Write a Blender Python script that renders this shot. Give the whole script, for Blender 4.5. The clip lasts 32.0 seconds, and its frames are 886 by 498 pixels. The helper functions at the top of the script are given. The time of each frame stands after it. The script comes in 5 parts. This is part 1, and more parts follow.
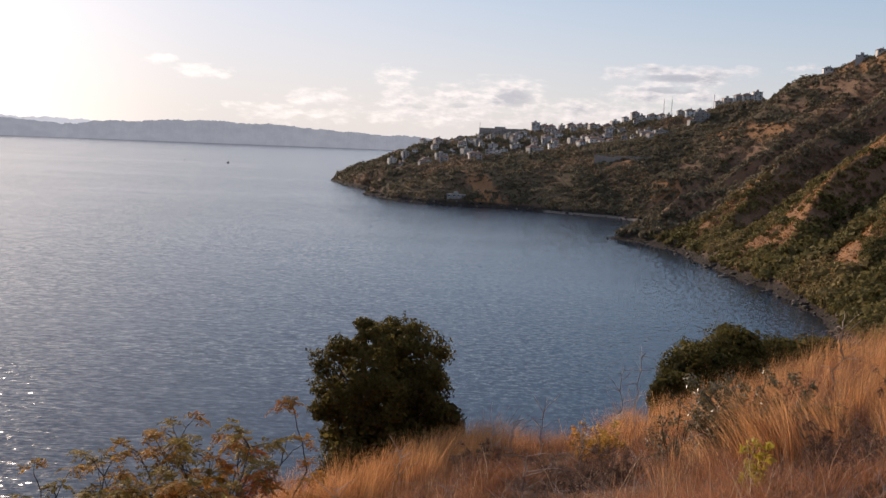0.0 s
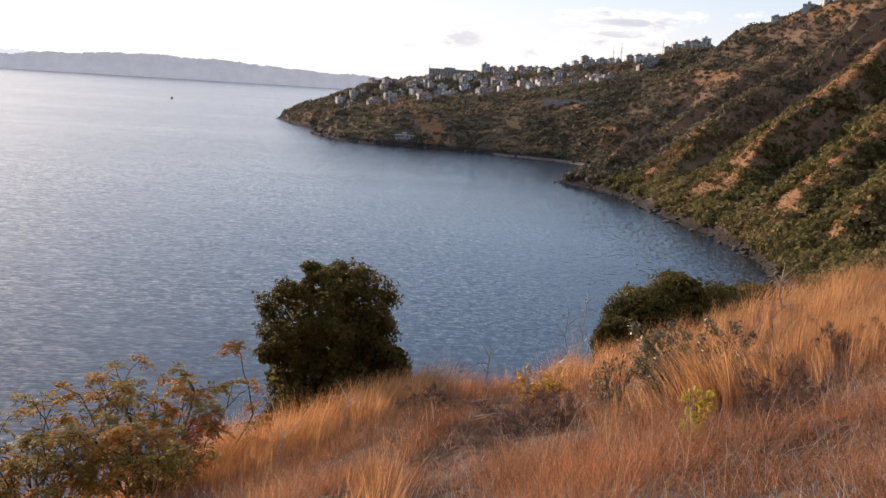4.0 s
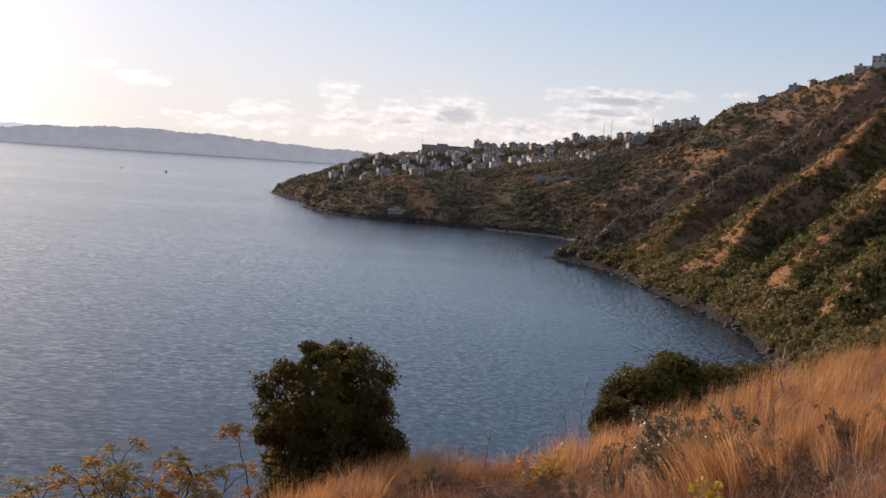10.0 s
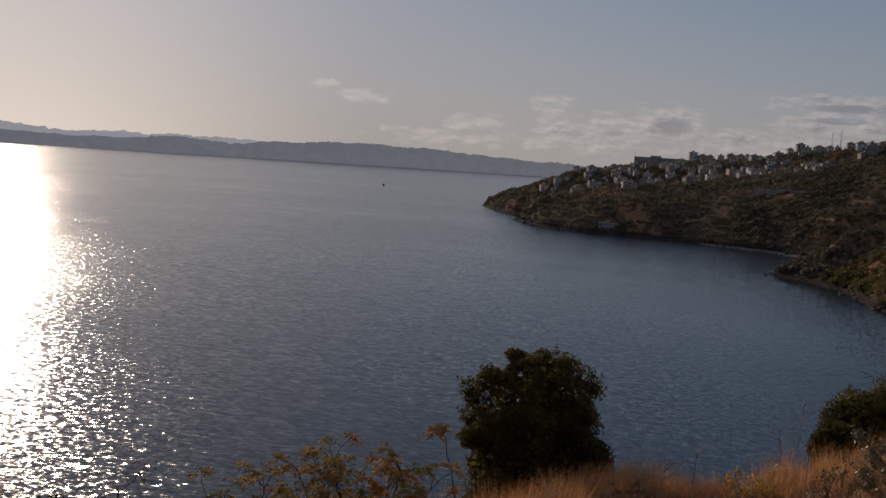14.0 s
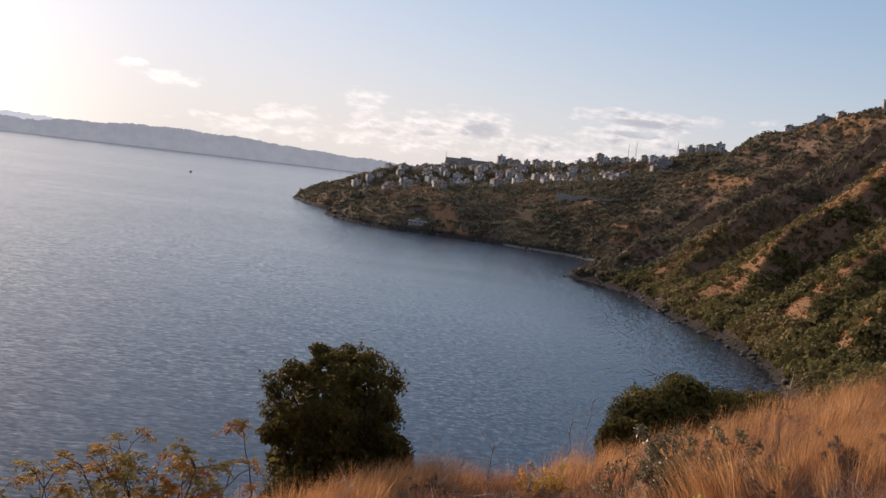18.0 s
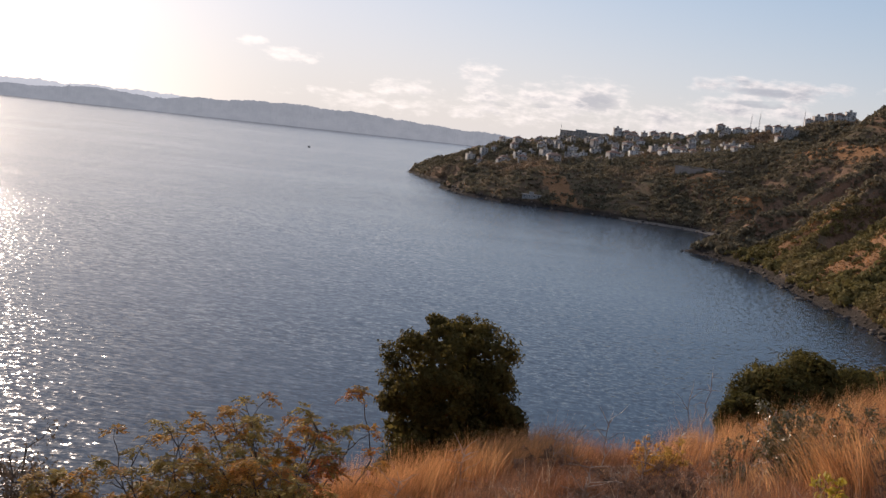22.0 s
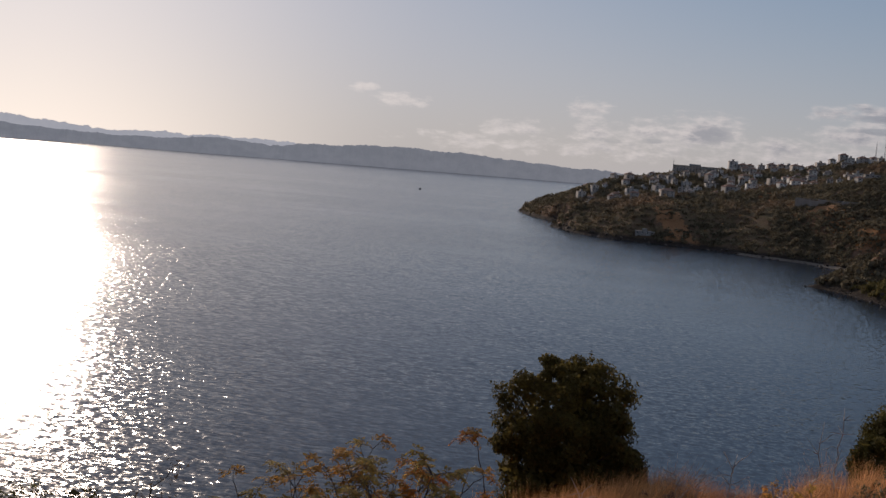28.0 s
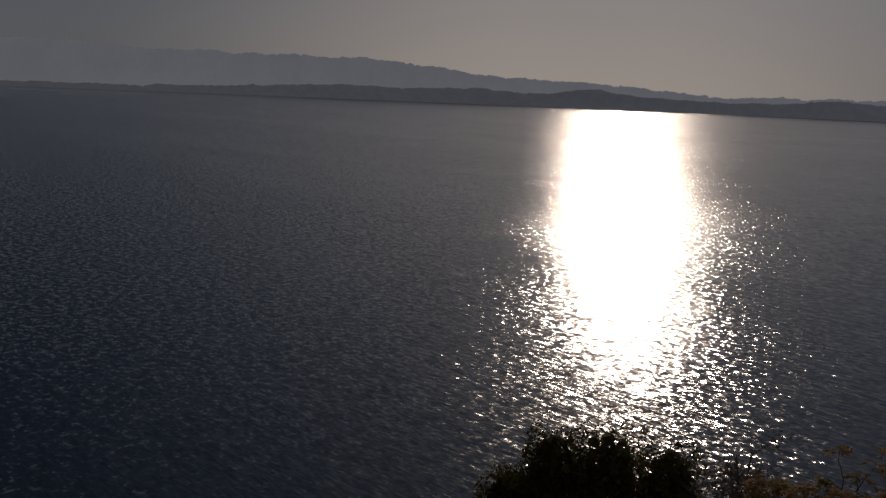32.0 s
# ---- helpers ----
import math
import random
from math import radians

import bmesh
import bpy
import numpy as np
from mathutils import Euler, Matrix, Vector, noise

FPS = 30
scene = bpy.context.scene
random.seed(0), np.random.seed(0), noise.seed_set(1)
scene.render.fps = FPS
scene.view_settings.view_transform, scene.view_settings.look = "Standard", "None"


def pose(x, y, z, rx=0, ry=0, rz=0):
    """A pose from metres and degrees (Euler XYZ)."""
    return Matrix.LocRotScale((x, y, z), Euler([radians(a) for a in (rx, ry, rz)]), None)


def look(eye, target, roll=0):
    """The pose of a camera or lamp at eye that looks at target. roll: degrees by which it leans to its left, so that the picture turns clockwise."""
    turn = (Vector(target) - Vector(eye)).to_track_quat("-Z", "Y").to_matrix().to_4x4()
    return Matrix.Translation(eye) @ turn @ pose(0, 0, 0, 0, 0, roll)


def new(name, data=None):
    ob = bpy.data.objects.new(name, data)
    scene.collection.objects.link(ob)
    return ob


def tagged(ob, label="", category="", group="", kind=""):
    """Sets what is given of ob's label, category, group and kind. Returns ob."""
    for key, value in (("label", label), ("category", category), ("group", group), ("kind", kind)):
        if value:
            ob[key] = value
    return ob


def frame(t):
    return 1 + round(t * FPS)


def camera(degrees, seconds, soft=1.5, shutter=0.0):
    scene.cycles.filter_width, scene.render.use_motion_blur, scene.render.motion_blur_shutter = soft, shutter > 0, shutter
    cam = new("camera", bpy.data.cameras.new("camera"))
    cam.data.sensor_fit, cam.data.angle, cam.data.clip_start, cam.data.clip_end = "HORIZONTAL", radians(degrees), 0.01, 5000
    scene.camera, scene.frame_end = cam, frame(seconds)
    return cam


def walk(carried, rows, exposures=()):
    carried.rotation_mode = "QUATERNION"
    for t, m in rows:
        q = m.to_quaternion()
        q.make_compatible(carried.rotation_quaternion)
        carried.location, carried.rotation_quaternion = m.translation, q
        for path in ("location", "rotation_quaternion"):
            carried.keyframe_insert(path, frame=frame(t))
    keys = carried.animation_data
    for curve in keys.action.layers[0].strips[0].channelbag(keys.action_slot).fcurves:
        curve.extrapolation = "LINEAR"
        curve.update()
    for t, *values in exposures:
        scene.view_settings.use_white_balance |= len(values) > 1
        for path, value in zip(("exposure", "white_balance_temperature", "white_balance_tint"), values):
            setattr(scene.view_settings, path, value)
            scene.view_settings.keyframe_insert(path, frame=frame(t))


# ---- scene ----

LENS = 50.65
EYE = 55.0
# seconds, x, y, z, tilt, roll, turn
PATH = [
    (0.0, 0.108, 0.039, 54.914, 83.42, -2.35, 0.00),
    (0.5, 0.097, 0.013, 54.919, 84.02, -2.16, 1.48),
    (1.0, 0.090, 0.010, 54.920, 84.03, -2.21, 2.68),
    (1.5, 0.072, -0.029, 54.933, 84.24, -2.11, 4.04),
    (2.0, 0.058, -0.055, 54.935, 84.33, -2.12, 5.77),
    (2.5, 0.061, -0.037, 54.928, 84.27, -2.27, 5.73),
    (3.0, 0.070, 0.010, 54.915, 83.62, -2.86, 3.20),
    (3.5, 0.072, 0.040, 54.914, 81.14, -3.53, -0.39),
    (4.0, 0.084, 0.096, 54.964, 80.00, -3.62, -3.07),
    (4.5, 0.083, 0.115, 55.005, 81.49, -3.77, -4.85),
    (6.5, -0.062, 0.066, 55.058, 82.39, -5.42, -2.60),
    (7.0, -0.081, 0.058, 55.064, 82.55, -5.11, -2.22),
    (7.5, -0.096, 0.067, 55.053, 82.80, -4.87, -2.62),
    (8.0, -0.089, 0.103, 55.048, 83.25, -4.44, -2.19),
    (8.5, -0.084, 0.102, 55.054, 83.47, -3.89, -1.47),
    (9.0, -0.072, 0.094, 55.056, 83.52, -3.77, -1.72),
    (9.5, -0.067, 0.089, 55.069, 84.06, -4.09, -2.71),
    (10.0, -0.062, 0.085, 55.073, 84.58, -4.04, -3.53),
    (10.5, -0.048, 0.106, 55.063, 84.90, -4.27, -4.56),
    (11.0, -0.058, 0.107, 55.062, 85.11, -4.25, -3.78),
    (11.5, -0.066, 0.092, 55.054, 84.42, -3.72, -1.75),
    (12.0, -0.058, 0.092, 55.034, 84.09, -3.97, -0.12),
    (12.5, -0.050, 0.046, 55.024, 83.86, -3.46, 2.94),
    (13.0, -0.033, -0.003, 55.024, 84.21, -3.50, 5.04),
    (13.5, -0.009, -0.075, 55.022, 84.28, -3.77, 7.66),
    (15.5, 0.002, -0.080, 55.032, 85.47, -3.68, 10.49),
    (16.0, 0.019, -0.095, 55.017, 85.41, -4.78, 6.22),
    (16.5, 0.009, -0.050, 55.039, 85.90, -6.25, 3.08),
    (17.0, 0.014, -0.049, 55.029, 87.74, -6.11, 0.41),
    (17.5, 0.017, -0.047, 55.006, 86.61, -6.50, -0.94),
    (18.0, 0.019, -0.026, 55.021, 85.25, -6.86, -2.12),
    (18.5, 0.026, -0.021, 55.019, 83.31, -6.93, -2.35),
    (19.0, 0.018, -0.023, 55.006, 83.23, -6.95, -1.93),
    (19.5, 0.033, 0.024, 55.010, 82.80, -7.07, -1.06),
    (20.0, 0.015, 0.026, 55.011, 83.00, -6.83, -0.64),
    (20.5, -0.008, 0.032, 54.994, 82.62, -6.36, 1.29),
    (21.0, -0.002, -0.010, 55.000, 82.82, -6.12, 4.13),
    (21.5, -0.005, -0.062, 55.000, 82.72, -6.21, 5.40),
    (22.0, -0.014, -0.091, 54.994, 82.84, -6.28, 4.86),
    (22.5, 0.004, -0.090, 55.005, 82.07, -6.06, 5.68),
    (23.0, 0.012, -0.077, 55.004, 81.81, -6.16, 3.80),
    (23.5, 0.008, -0.060, 55.020, 83.13, -6.58, 1.09),
    (24.0, -0.001, -0.050, 54.984, 83.95, -6.22, 0.52),
    (24.5, 0.022, -0.018, 54.994, 83.95, -5.81, -0.16),
    (26.5, 0.044, 0.010, 55.026, 84.21, -5.04, 2.43),
    (27.0, 0.048, 0.018, 55.016, 84.15, -4.57, 4.93),
    (27.5, 0.012, 0.009, 55.013, 84.37, -4.98, 9.35),
    (28.0, -0.022, -0.007, 54.992, 84.63, -4.60, 11.55),
    (28.5, -0.070, -0.012, 54.988, 84.47, -3.71, 14.01),
    (29.0, -0.094, -0.022, 54.979, 85.00, -3.84, 19.97),
    (29.5, -0.020, -0.038, 54.927, 84.53, -4.12, 25.54),
    (30.0, -0.017, -0.036, 54.934, 85.24, -3.68, 29.79),
    (30.5, -0.016, -0.032, 54.943, 85.47, -3.61, 35.05),
    (31.0, -0.014, -0.030, 54.948, 85.47, -3.62, 39.64),
    (31.5, -0.013, -0.028, 54.952, 83.24, -2.92, 43.42),
    (32.0, -0.013, -0.027, 54.955, 80.45, -2.30, 47.74),
]
# seconds, stops, kelvin, tint
STOPS = [(t, s, 6300 if t < 26 else 6300 - 150 * min(1, (t - 26) / 3), 17) for t, s in ((0.0, 0.35), (1.5, 0.3), (2.0, 0.1), (3.0, 0.12), (4.0, 0.82), (4.5, 0.8), (8.0, 0.5), (12.0, 0.4), (13.0, 0.15), (13.5, -0.3), (14.5, -1.4), (15.5, -1.7), (16.0, -0.62),
                                       (16.5, -0.4), (17.0, 0.05), (18.0, 0.35), (20.0, 0.35), (21.0, 0.3), (24.0, 0.35), (27.0, 0.1), (27.5, 0.0), (28.0, -0.45), (29.0, -1.35), (30.0, -2.15), (31.0, -2.2), (32.0, -2.25))]
cam = camera(LENS, 32.0, soft=1.45)
walk(cam, [(r[0], pose(*r[1:])) for r in PATH], STOPS)

# ---- daylight: low sun over the sea ----
SUN_AZ = 36.1      # degrees to the left of straight ahead
SUN_EL = 15.0


def heading(az, el=0.0):
    a, e = radians(az), radians(el)
    return Vector((-math.sin(a) * math.cos(e), math.cos(a) * math.cos(e), math.sin(e)))


sun = new("sun", bpy.data.lights.new("sun", "SUN"))
sun.data.energy = 3.3
sun.data.angle = radians(0.6)
sun.data.color = (1.0, 0.81, 0.60)
sun.matrix_world = look(heading(SUN_AZ, SUN_EL) * 50, (0, 0, 0))


class Nodes:
    """Short hand for building node trees."""

    def __init__(self, tree):
        self.tree = tree
        tree.nodes.clear()

    def add(self, kind, **fields):
        n = self.tree.nodes.new(kind)
        for k, v in fields.items():
            n.inputs[k.replace("_", " ")].default_value = v
        return n

    def link(self, a, b):
        self.tree.links.new(a, b)

    def math(self, op, a, b=None, c=None, clamp=False):
        n = self.tree.nodes.new("ShaderNodeMath")
        n.operation, n.use_clamp = op, clamp
        for i, v in enumerate((a, b, c)):
            if v is None:
                continue
            if isinstance(v, (int, float)):
                n.inputs[i].default_value = v
            else:
                self.link(v, n.inputs[i])
        return n.outputs[0]

    def mix(self, fac, a, b, mode="MIX"):
        n = self.tree.nodes.new("ShaderNodeMix")
        n.data_type, n.blend_type = "RGBA", mode
        for s, v in ((n.inputs[0], fac), (n.inputs[6], a), (n.inputs[7], b)):
            if isinstance(v, (int, float)):
                s.default_value = v
            elif isinstance(v, tuple):
                s.default_value = (*v, 1) if len(v) == 3 else v
            else:
                self.link(v, s)
        return n.outputs[2]

    def ramp(self, fac, lo, hi):
        n = self.tree.nodes.new("ShaderNodeMapRange")
        n.interpolation_type = "SMOOTHSTEP"
        self.link(fac, n.inputs[0])
        n.inputs[1].default_value, n.inputs[2].default_value = lo, hi
        return n.outputs[0]

    def noise(self, vec, scale, detail=4.0, rough=0.55, stretch=None, distort=0.0):
        if stretch:
            m = self.tree.nodes.new("ShaderNodeMapping")
            m.inputs["Scale"].default_value = stretch
            self.link(vec, m.inputs[0])
            vec = m.outputs[0]
        n = self.tree.nodes.new("ShaderNodeTexNoise")
        n.inputs["Scale"].default_value, n.inputs["Detail"].default_value = scale, detail
        n.inputs["Roughness"].default_value, n.inputs["Distortion"].default_value = rough, distort
        self.link(vec, n.inputs["Vector"])
        return n.outputs[0]


def build_sky():
    world = bpy.data.worlds.new("sky")
    scene.world = world
    world.use_nodes = True
    n = Nodes(world.node_tree)
    sky = n.add("ShaderNodeTexSky")
    sky.sky_type, sky.sun_disc = "NISHITA", False
    sky.sun_elevation, sky.sun_rotation = radians(SUN_EL), radians(-SUN_AZ)
    sky.air_density, sky.dust_density, sky.ozone_density = 1.0, 0.75, 3.0
    sky.altitude = 60
    co = n.add("ShaderNodeTexCoord")
    sep = n.add("ShaderNodeSeparateXYZ")
    n.link(co.outputs["Generated"], sep.inputs[0])
    x, y, z = sep.outputs
    az = n.math("MULTIPLY", n.math("ARCTAN2", n.math("MULTIPLY", x, -1.0), y), 57.2958)
    el = n.math("MULTIPLY", n.math("ARCSINE", z), 57.2958)
    comb = n.add("ShaderNodeCombineXYZ")
    n.link(az, comb.inputs[0])
    n.link(n.math("MULTIPLY", el, 2.5), comb.inputs[1])
    vec = comb.outputs[0]
    up = n.add("ShaderNodeVectorMath")
    up.operation = "ADD"
    n.link(vec, up.inputs[0])
    up.inputs[1].default_value = (0.25, 0.55, 0.0)

    def billow(place):
        puff, fine = n.noise(place, 0.55, 6.0, 0.6), n.noise(place, 1.9, 5.0, 0.6)
        return n.math("ADD", n.math("MULTIPLY", n.math("SUBTRACT", puff, 0.5), 2.9), n.math("MULTIPLY", n.math("SUBTRACT", fine, 0.5), 0.9))
    shape, above = billow(vec), billow(up.outputs[0])
    # banks of cumulus: azimuth, elevation, half width, half height, weight
    banks = [(-13.4, 4.25, 4.6, 0.8, 1.0), (-17.6, 4.65, 1.5, 0.45, 0.6), (-20.6, 4.75, 1.9, 0.4, 0.5), (-12.8, 3.2, 4.2, 0.9, 0.9),
             (-3.9, 2.9, 3.0, 1.4, 1.0), (-0.9, 2.6, 3.0, 1.1, 0.8), (3.0, 3.7, 1.5, 1.0, 0.75), (2.4, 2.4, 3.4, 0.8, 0.7), (7.7, 2.3, 3.0, 0.7, 0.7),
             (14.4, 3.5, 2.2, 0.55, 0.9), (16.6, 4.1, 1.1, 0.4, 0.6), (9.0, 1.3, 6.0, 0.7, 0.6), (1.0, 1.5, 6.0, 0.9, 0.7),
             (-9.5, 1.9, 6.0, 1.2, 0.8), (-36.0, 5.0, 7.0, 1.0, 0.5)]
    total = None
    for a, e, ra, re, w in banks:
        da = n.math("DIVIDE", n.math("SUBTRACT", az, a), ra)
        de = n.math("DIVIDE", n.math("SUBTRACT", el, e), re)
        d = n.math("ADD", n.math("MULTIPLY", da, da), n.math("MULTIPLY", de, de))
        m = n.math("MULTIPLY", n.math("SUBTRACT", 1.0, d), w)
        total = m if total is None else n.math("MAXIMUM", total, m)
    dens = n.ramp(n.math("ADD", total, shape), 0.1, 1.1)
    # tops catch the light, bases are grey
    grey = n.ramp(n.math("ADD", n.math("MULTIPLY", total, 0.5), above), 0.05, 1.2)
    grey = n.math("MULTIPLY", grey, n.math("SUBTRACT", 1.0, n.math("MULTIPLY", n.ramp(az, 2.0, 14.0), 0.55)))
    # flat grey bases of the thicker clouds
    for a, e, ra, re in ((-14.2, 4.2, 2.4, 0.24), (-13.3, 3.5, 1.9, 0.2), (-4.1, 2.75, 1.3, 0.55), (-0.9, 2.15, 0.6, 0.16), (1.5, 2.0, 0.6, 0.14)):
        da = n.math("DIVIDE", n.math("SUBTRACT", az, a), ra)
        de = n.math("DIVIDE", n.math("SUBTRACT", el, e), re)
        d = n.math("ADD", n.math("ADD", n.math("MULTIPLY", da, da), n.math("MULTIPLY", de, de)), n.math("MULTIPLY", shape, 1.3))
        grey = n.math("MAXIMUM", grey, n.math("MULTIPLY", n.ramp(d, 1.6, 0.2), 0.95))
    warm = n.ramp(az, -22.0, 30.0)
    lit = n.mix(warm, (8.0, 7.4, 6.8), (10.6, 9.7, 8.5))
    shade = n.mix(warm, (3.2, 3.3, 3.6), (5.6, 5.5, 5.3))
    cloud = n.mix(grey, lit, shade)
    hsv = n.add("ShaderNodeHueSaturation", Saturation=1.08, Value=0.88)
    n.link(sky.outputs[0], hsv.inputs["Color"])
    # thick air dulls the glow round the sun
    dull = n.mix(1.0, (1, 1, 1), n.mix(1.0, hsv.outputs[0], (0.2, 0.2, 0.2), "MULTIPLY"), "ADD")
    clear = n.mix(1.0, n.mix(1.0, hsv.outputs[0], (2.05, 2.09, 2.2), "MULTIPLY"), dull, "DIVIDE")
    # pale haze low over the horizon, brightest under the sun
    low = n.math("POWER", 2.718, n.math("MULTIPLY", n.math("MAXIMUM", el, 0.0), n.math("SUBTRACT", n.math("MULTIPLY", n.ramp(az, 10.0, 36.0), 0.06), 0.17)))
    haze = n.mix(n.ramp(az, -40.0, 12.0), (5.2, 5.15, 5.1), (6.5, 6.1, 5.6))
    haze = n.mix(n.ramp(az, 12.0, 36.0), haze, (14.5, 12.6, 10.2))
    haze = n.mix(n.ramp(az, 42.0, 70.0), haze, (4.0, 4.1, 4.2))
    sky_col = n.mix(n.math("MULTIPLY", low, 0.92), clear, haze)
    # the air is clearer and darker away from the sun
    clear_side = n.math("MULTIPLY", n.ramp(az, 44.0, 80.0), n.ramp(el, 1.0, 12.0))
    sky_col = n.mix(n.math("MULTIPLY", clear_side, 0.8), sky_col, n.mix(1.0, sky_col, (0.28, 0.30, 0.35), "MULTIPLY"))
    # unseen bright veil added to the upper sky, lifting sea and shadows, less leftwards
    fill_veil = n.math("MULTIPLY", n.ramp(el, 16.0, 40.0), n.math("SUBTRACT", 0.55, n.math("MULTIPLY", n.ramp(az, 40.0, 72.0), 0.4)))
    sky_col = n.mix(fill_veil, sky_col, (6.6, 6.7, 7.0))
    color = n.mix(n.math("MULTIPLY", dens, 0.76), sky_col, cloud)
    bg = n.add("ShaderNodeBackground", Strength=0.10)
    n.link(color, bg.inputs[0])
    out = n.add("ShaderNodeOutputWorld")
    n.link(bg.outputs[0], out.inputs[0])


build_sky()

# ---- materials ----


def material(name, paint, rough=0.8, relief=0.0, relief_scale=4.0, spec=0.3, metal=0.0, trans=0.0, glow=0.0):
    """paint(n, position, random) gives the colour socket; trans mixes in light passing through thin leaves."""
    mat = bpy.data.materials.new(name)
    mat.use_nodes = True
    n = Nodes(mat.node_tree)
    geo = n.add("ShaderNodeNewGeometry")
    obj = n.add("ShaderNodeObjectInfo")
    col = paint(n, geo, obj)
    b = n.add("ShaderNodeBsdfPrincipled", Roughness=rough, Metallic=metal)
    b.inputs["Specular IOR Level"].default_value = spec
    n.link(col, b.inputs["Base Color"])
    if relief:
        h = n.noise(geo.outputs["Position"], relief_scale, 5.0, 0.65)
        bump = n.add("ShaderNodeBump", Strength=1.0, Distance=relief)
        n.link(h, bump.inputs["Height"])
        n.link(bump.outputs[0], b.inputs["Normal"])
    if glow:
        n.link(col, b.inputs["Emission Color"])
        b.inputs["Emission Strength"].default_value = glow
    shader = b.outputs[0]
    if trans:
        t = n.add("ShaderNodeBsdfTranslucent")
        n.link(col, t.inputs[0])
        m = n.add("ShaderNodeMixShader")
        m.inputs[0].default_value = trans
        n.link(shader, m.inputs[1])
        n.link(t.outputs[0], m.inputs[2])
        shader = m.outputs[0]
    out = n.add("ShaderNodeOutputMaterial")
    n.link(shader, out.inputs[0])
    return mat


def two_tone(a, b, scale=1.0, island=0.0, c=None):
    """Noise between two colours at two scales; island > 0 varies each loose piece or object as well."""
    def paint(n, geo, obj):
        pos = geo.outputs["Position"]
        f = n.ramp(n.math("ADD", n.math("MULTIPLY", n.noise(pos, scale, 3.0), 0.6), n.math("MULTIPLY", n.noise(pos, scale * 9, 3.0), 0.4)), 0.35, 0.65)
        col = n.mix(f, a, b)
        if c:
            col = n.mix(n.ramp(n.noise(pos, scale * 0.37, 3.0), 0.5, 0.66), col, c)
        if island:
            r = geo.outputs["Random Per Island"]
            v = n.math("ADD", n.math("MULTIPLY", r, island), 1.0 - island * 0.5)
            grey = n.add("ShaderNodeCombineXYZ")
            for s in grey.inputs:
                n.link(v, s)
            col = n.mix(1.0, col, grey.outputs[0], "MULTIPLY")
        return col
    return paint


def by_object(colours):
    """One of a few plain paints for each object, lightly stained."""
    def paint(n, geo, obj):
        ramp = n.add("ShaderNodeValToRGB")
        ramp.color_ramp.interpolation = "CONSTANT"
        el = ramp.color_ramp.elements
        while len(el) < len(colours):
            el.new(0.5)
        for i, col in enumerate(colours):
            el[i].position = i / len(colours)
            el[i].color = (*col, 1)
        n.link(obj.outputs["Random"], ramp.inputs[0])
        dirt = n.ramp(n.noise(geo.outputs["Position"], 0.35, 4.0), 0.35, 0.75)
        return n.mix(n.math("MULTIPLY", dirt, 0.35), ramp.outputs[0], (0.28, 0.26, 0.24))
    return paint


def paint_ground(n, geo, obj):
    pos, nor = geo.outputs["Position"], geo.outputs["Normal"]
    sep, sen = n.add("ShaderNodeSeparateXYZ"), n.add("ShaderNodeSeparateXYZ")
    n.link(pos, sep.inputs[0])
    n.link(nor, sen.inputs[0])
    mid, fine = n.noise(pos, 0.14, 6.0, 0.7), n.noise(pos, 1.1, 6.0, 0.7)
    straw = n.mix(fine, (0.21, 0.112, 0.056), (0.38, 0.21, 0.105))
    soil = n.mix(fine, (0.092, 0.066, 0.046), (0.175, 0.118, 0.076))
    scrub = n.mix(mid, (0.082, 0.074, 0.042), (0.15, 0.115, 0.062))
    rock = n.mix(fine, (0.15, 0.094, 0.064), (0.28, 0.175, 0.11))
    cover = n.add("ShaderNodeAttribute")
    cover.attribute_name = "straw"
    patchy = n.noise(pos, 0.33, 5.0, 0.75)
    col = n.mix(n.ramp(mid, 0.40, 0.60), soil, scrub)
    col = n.mix(n.ramp(sen.outputs[2], 0.84, 0.66), col, rock)
    grown = n.math("ADD", cover.outputs["Fac"], n.math("MULTIPLY", n.math("SUBTRACT", patchy, 0.5), 1.1))
    col = n.mix(n.ramp(grown, 0.35, 0.6), col, straw)
    shore = n.ramp(n.math("ADD", sep.outputs[2], n.math("MULTIPLY", mid, 5.0)), 8.0, 4.5)
    # the trodden shoulder at the viewpoint is covered with russet thatch
    span = n.add("ShaderNodeVectorMath")
    span.operation = "DISTANCE"
    n.link(pos, span.inputs[0])
    span.inputs[1].default_value = (0, 0, EYE)
    thatch = n.mix(n.noise(pos, 6.0, 6.0, 0.7), (0.05, 0.030, 0.020), (0.18, 0.10, 0.058))
    col = n.mix(n.ramp(span.outputs["Value"], 60.0, 35.0), col, thatch)
    col = n.mix(shore, col, n.mix(fine, (0.020, 0.017, 0.015), (0.070, 0.056, 0.045)))
    # a strip of pale sand at the head of the bay
    bay = n.add("ShaderNodeVectorMath")
    bay.operation = "DISTANCE"
    n.link(pos, bay.inputs[0])
    bay.inputs[1].default_value = (122, 738, 0)
    sand = n.math("MULTIPLY", n.ramp(bay.outputs["Value"], 56.0, 46.0), n.ramp(n.math("ADD", sep.outputs[2], n.math("MULTIPLY", fine, 0.6)), 2.3, 1.6))
    return n.mix(sand, col, (0.22, 0.19, 0.16))


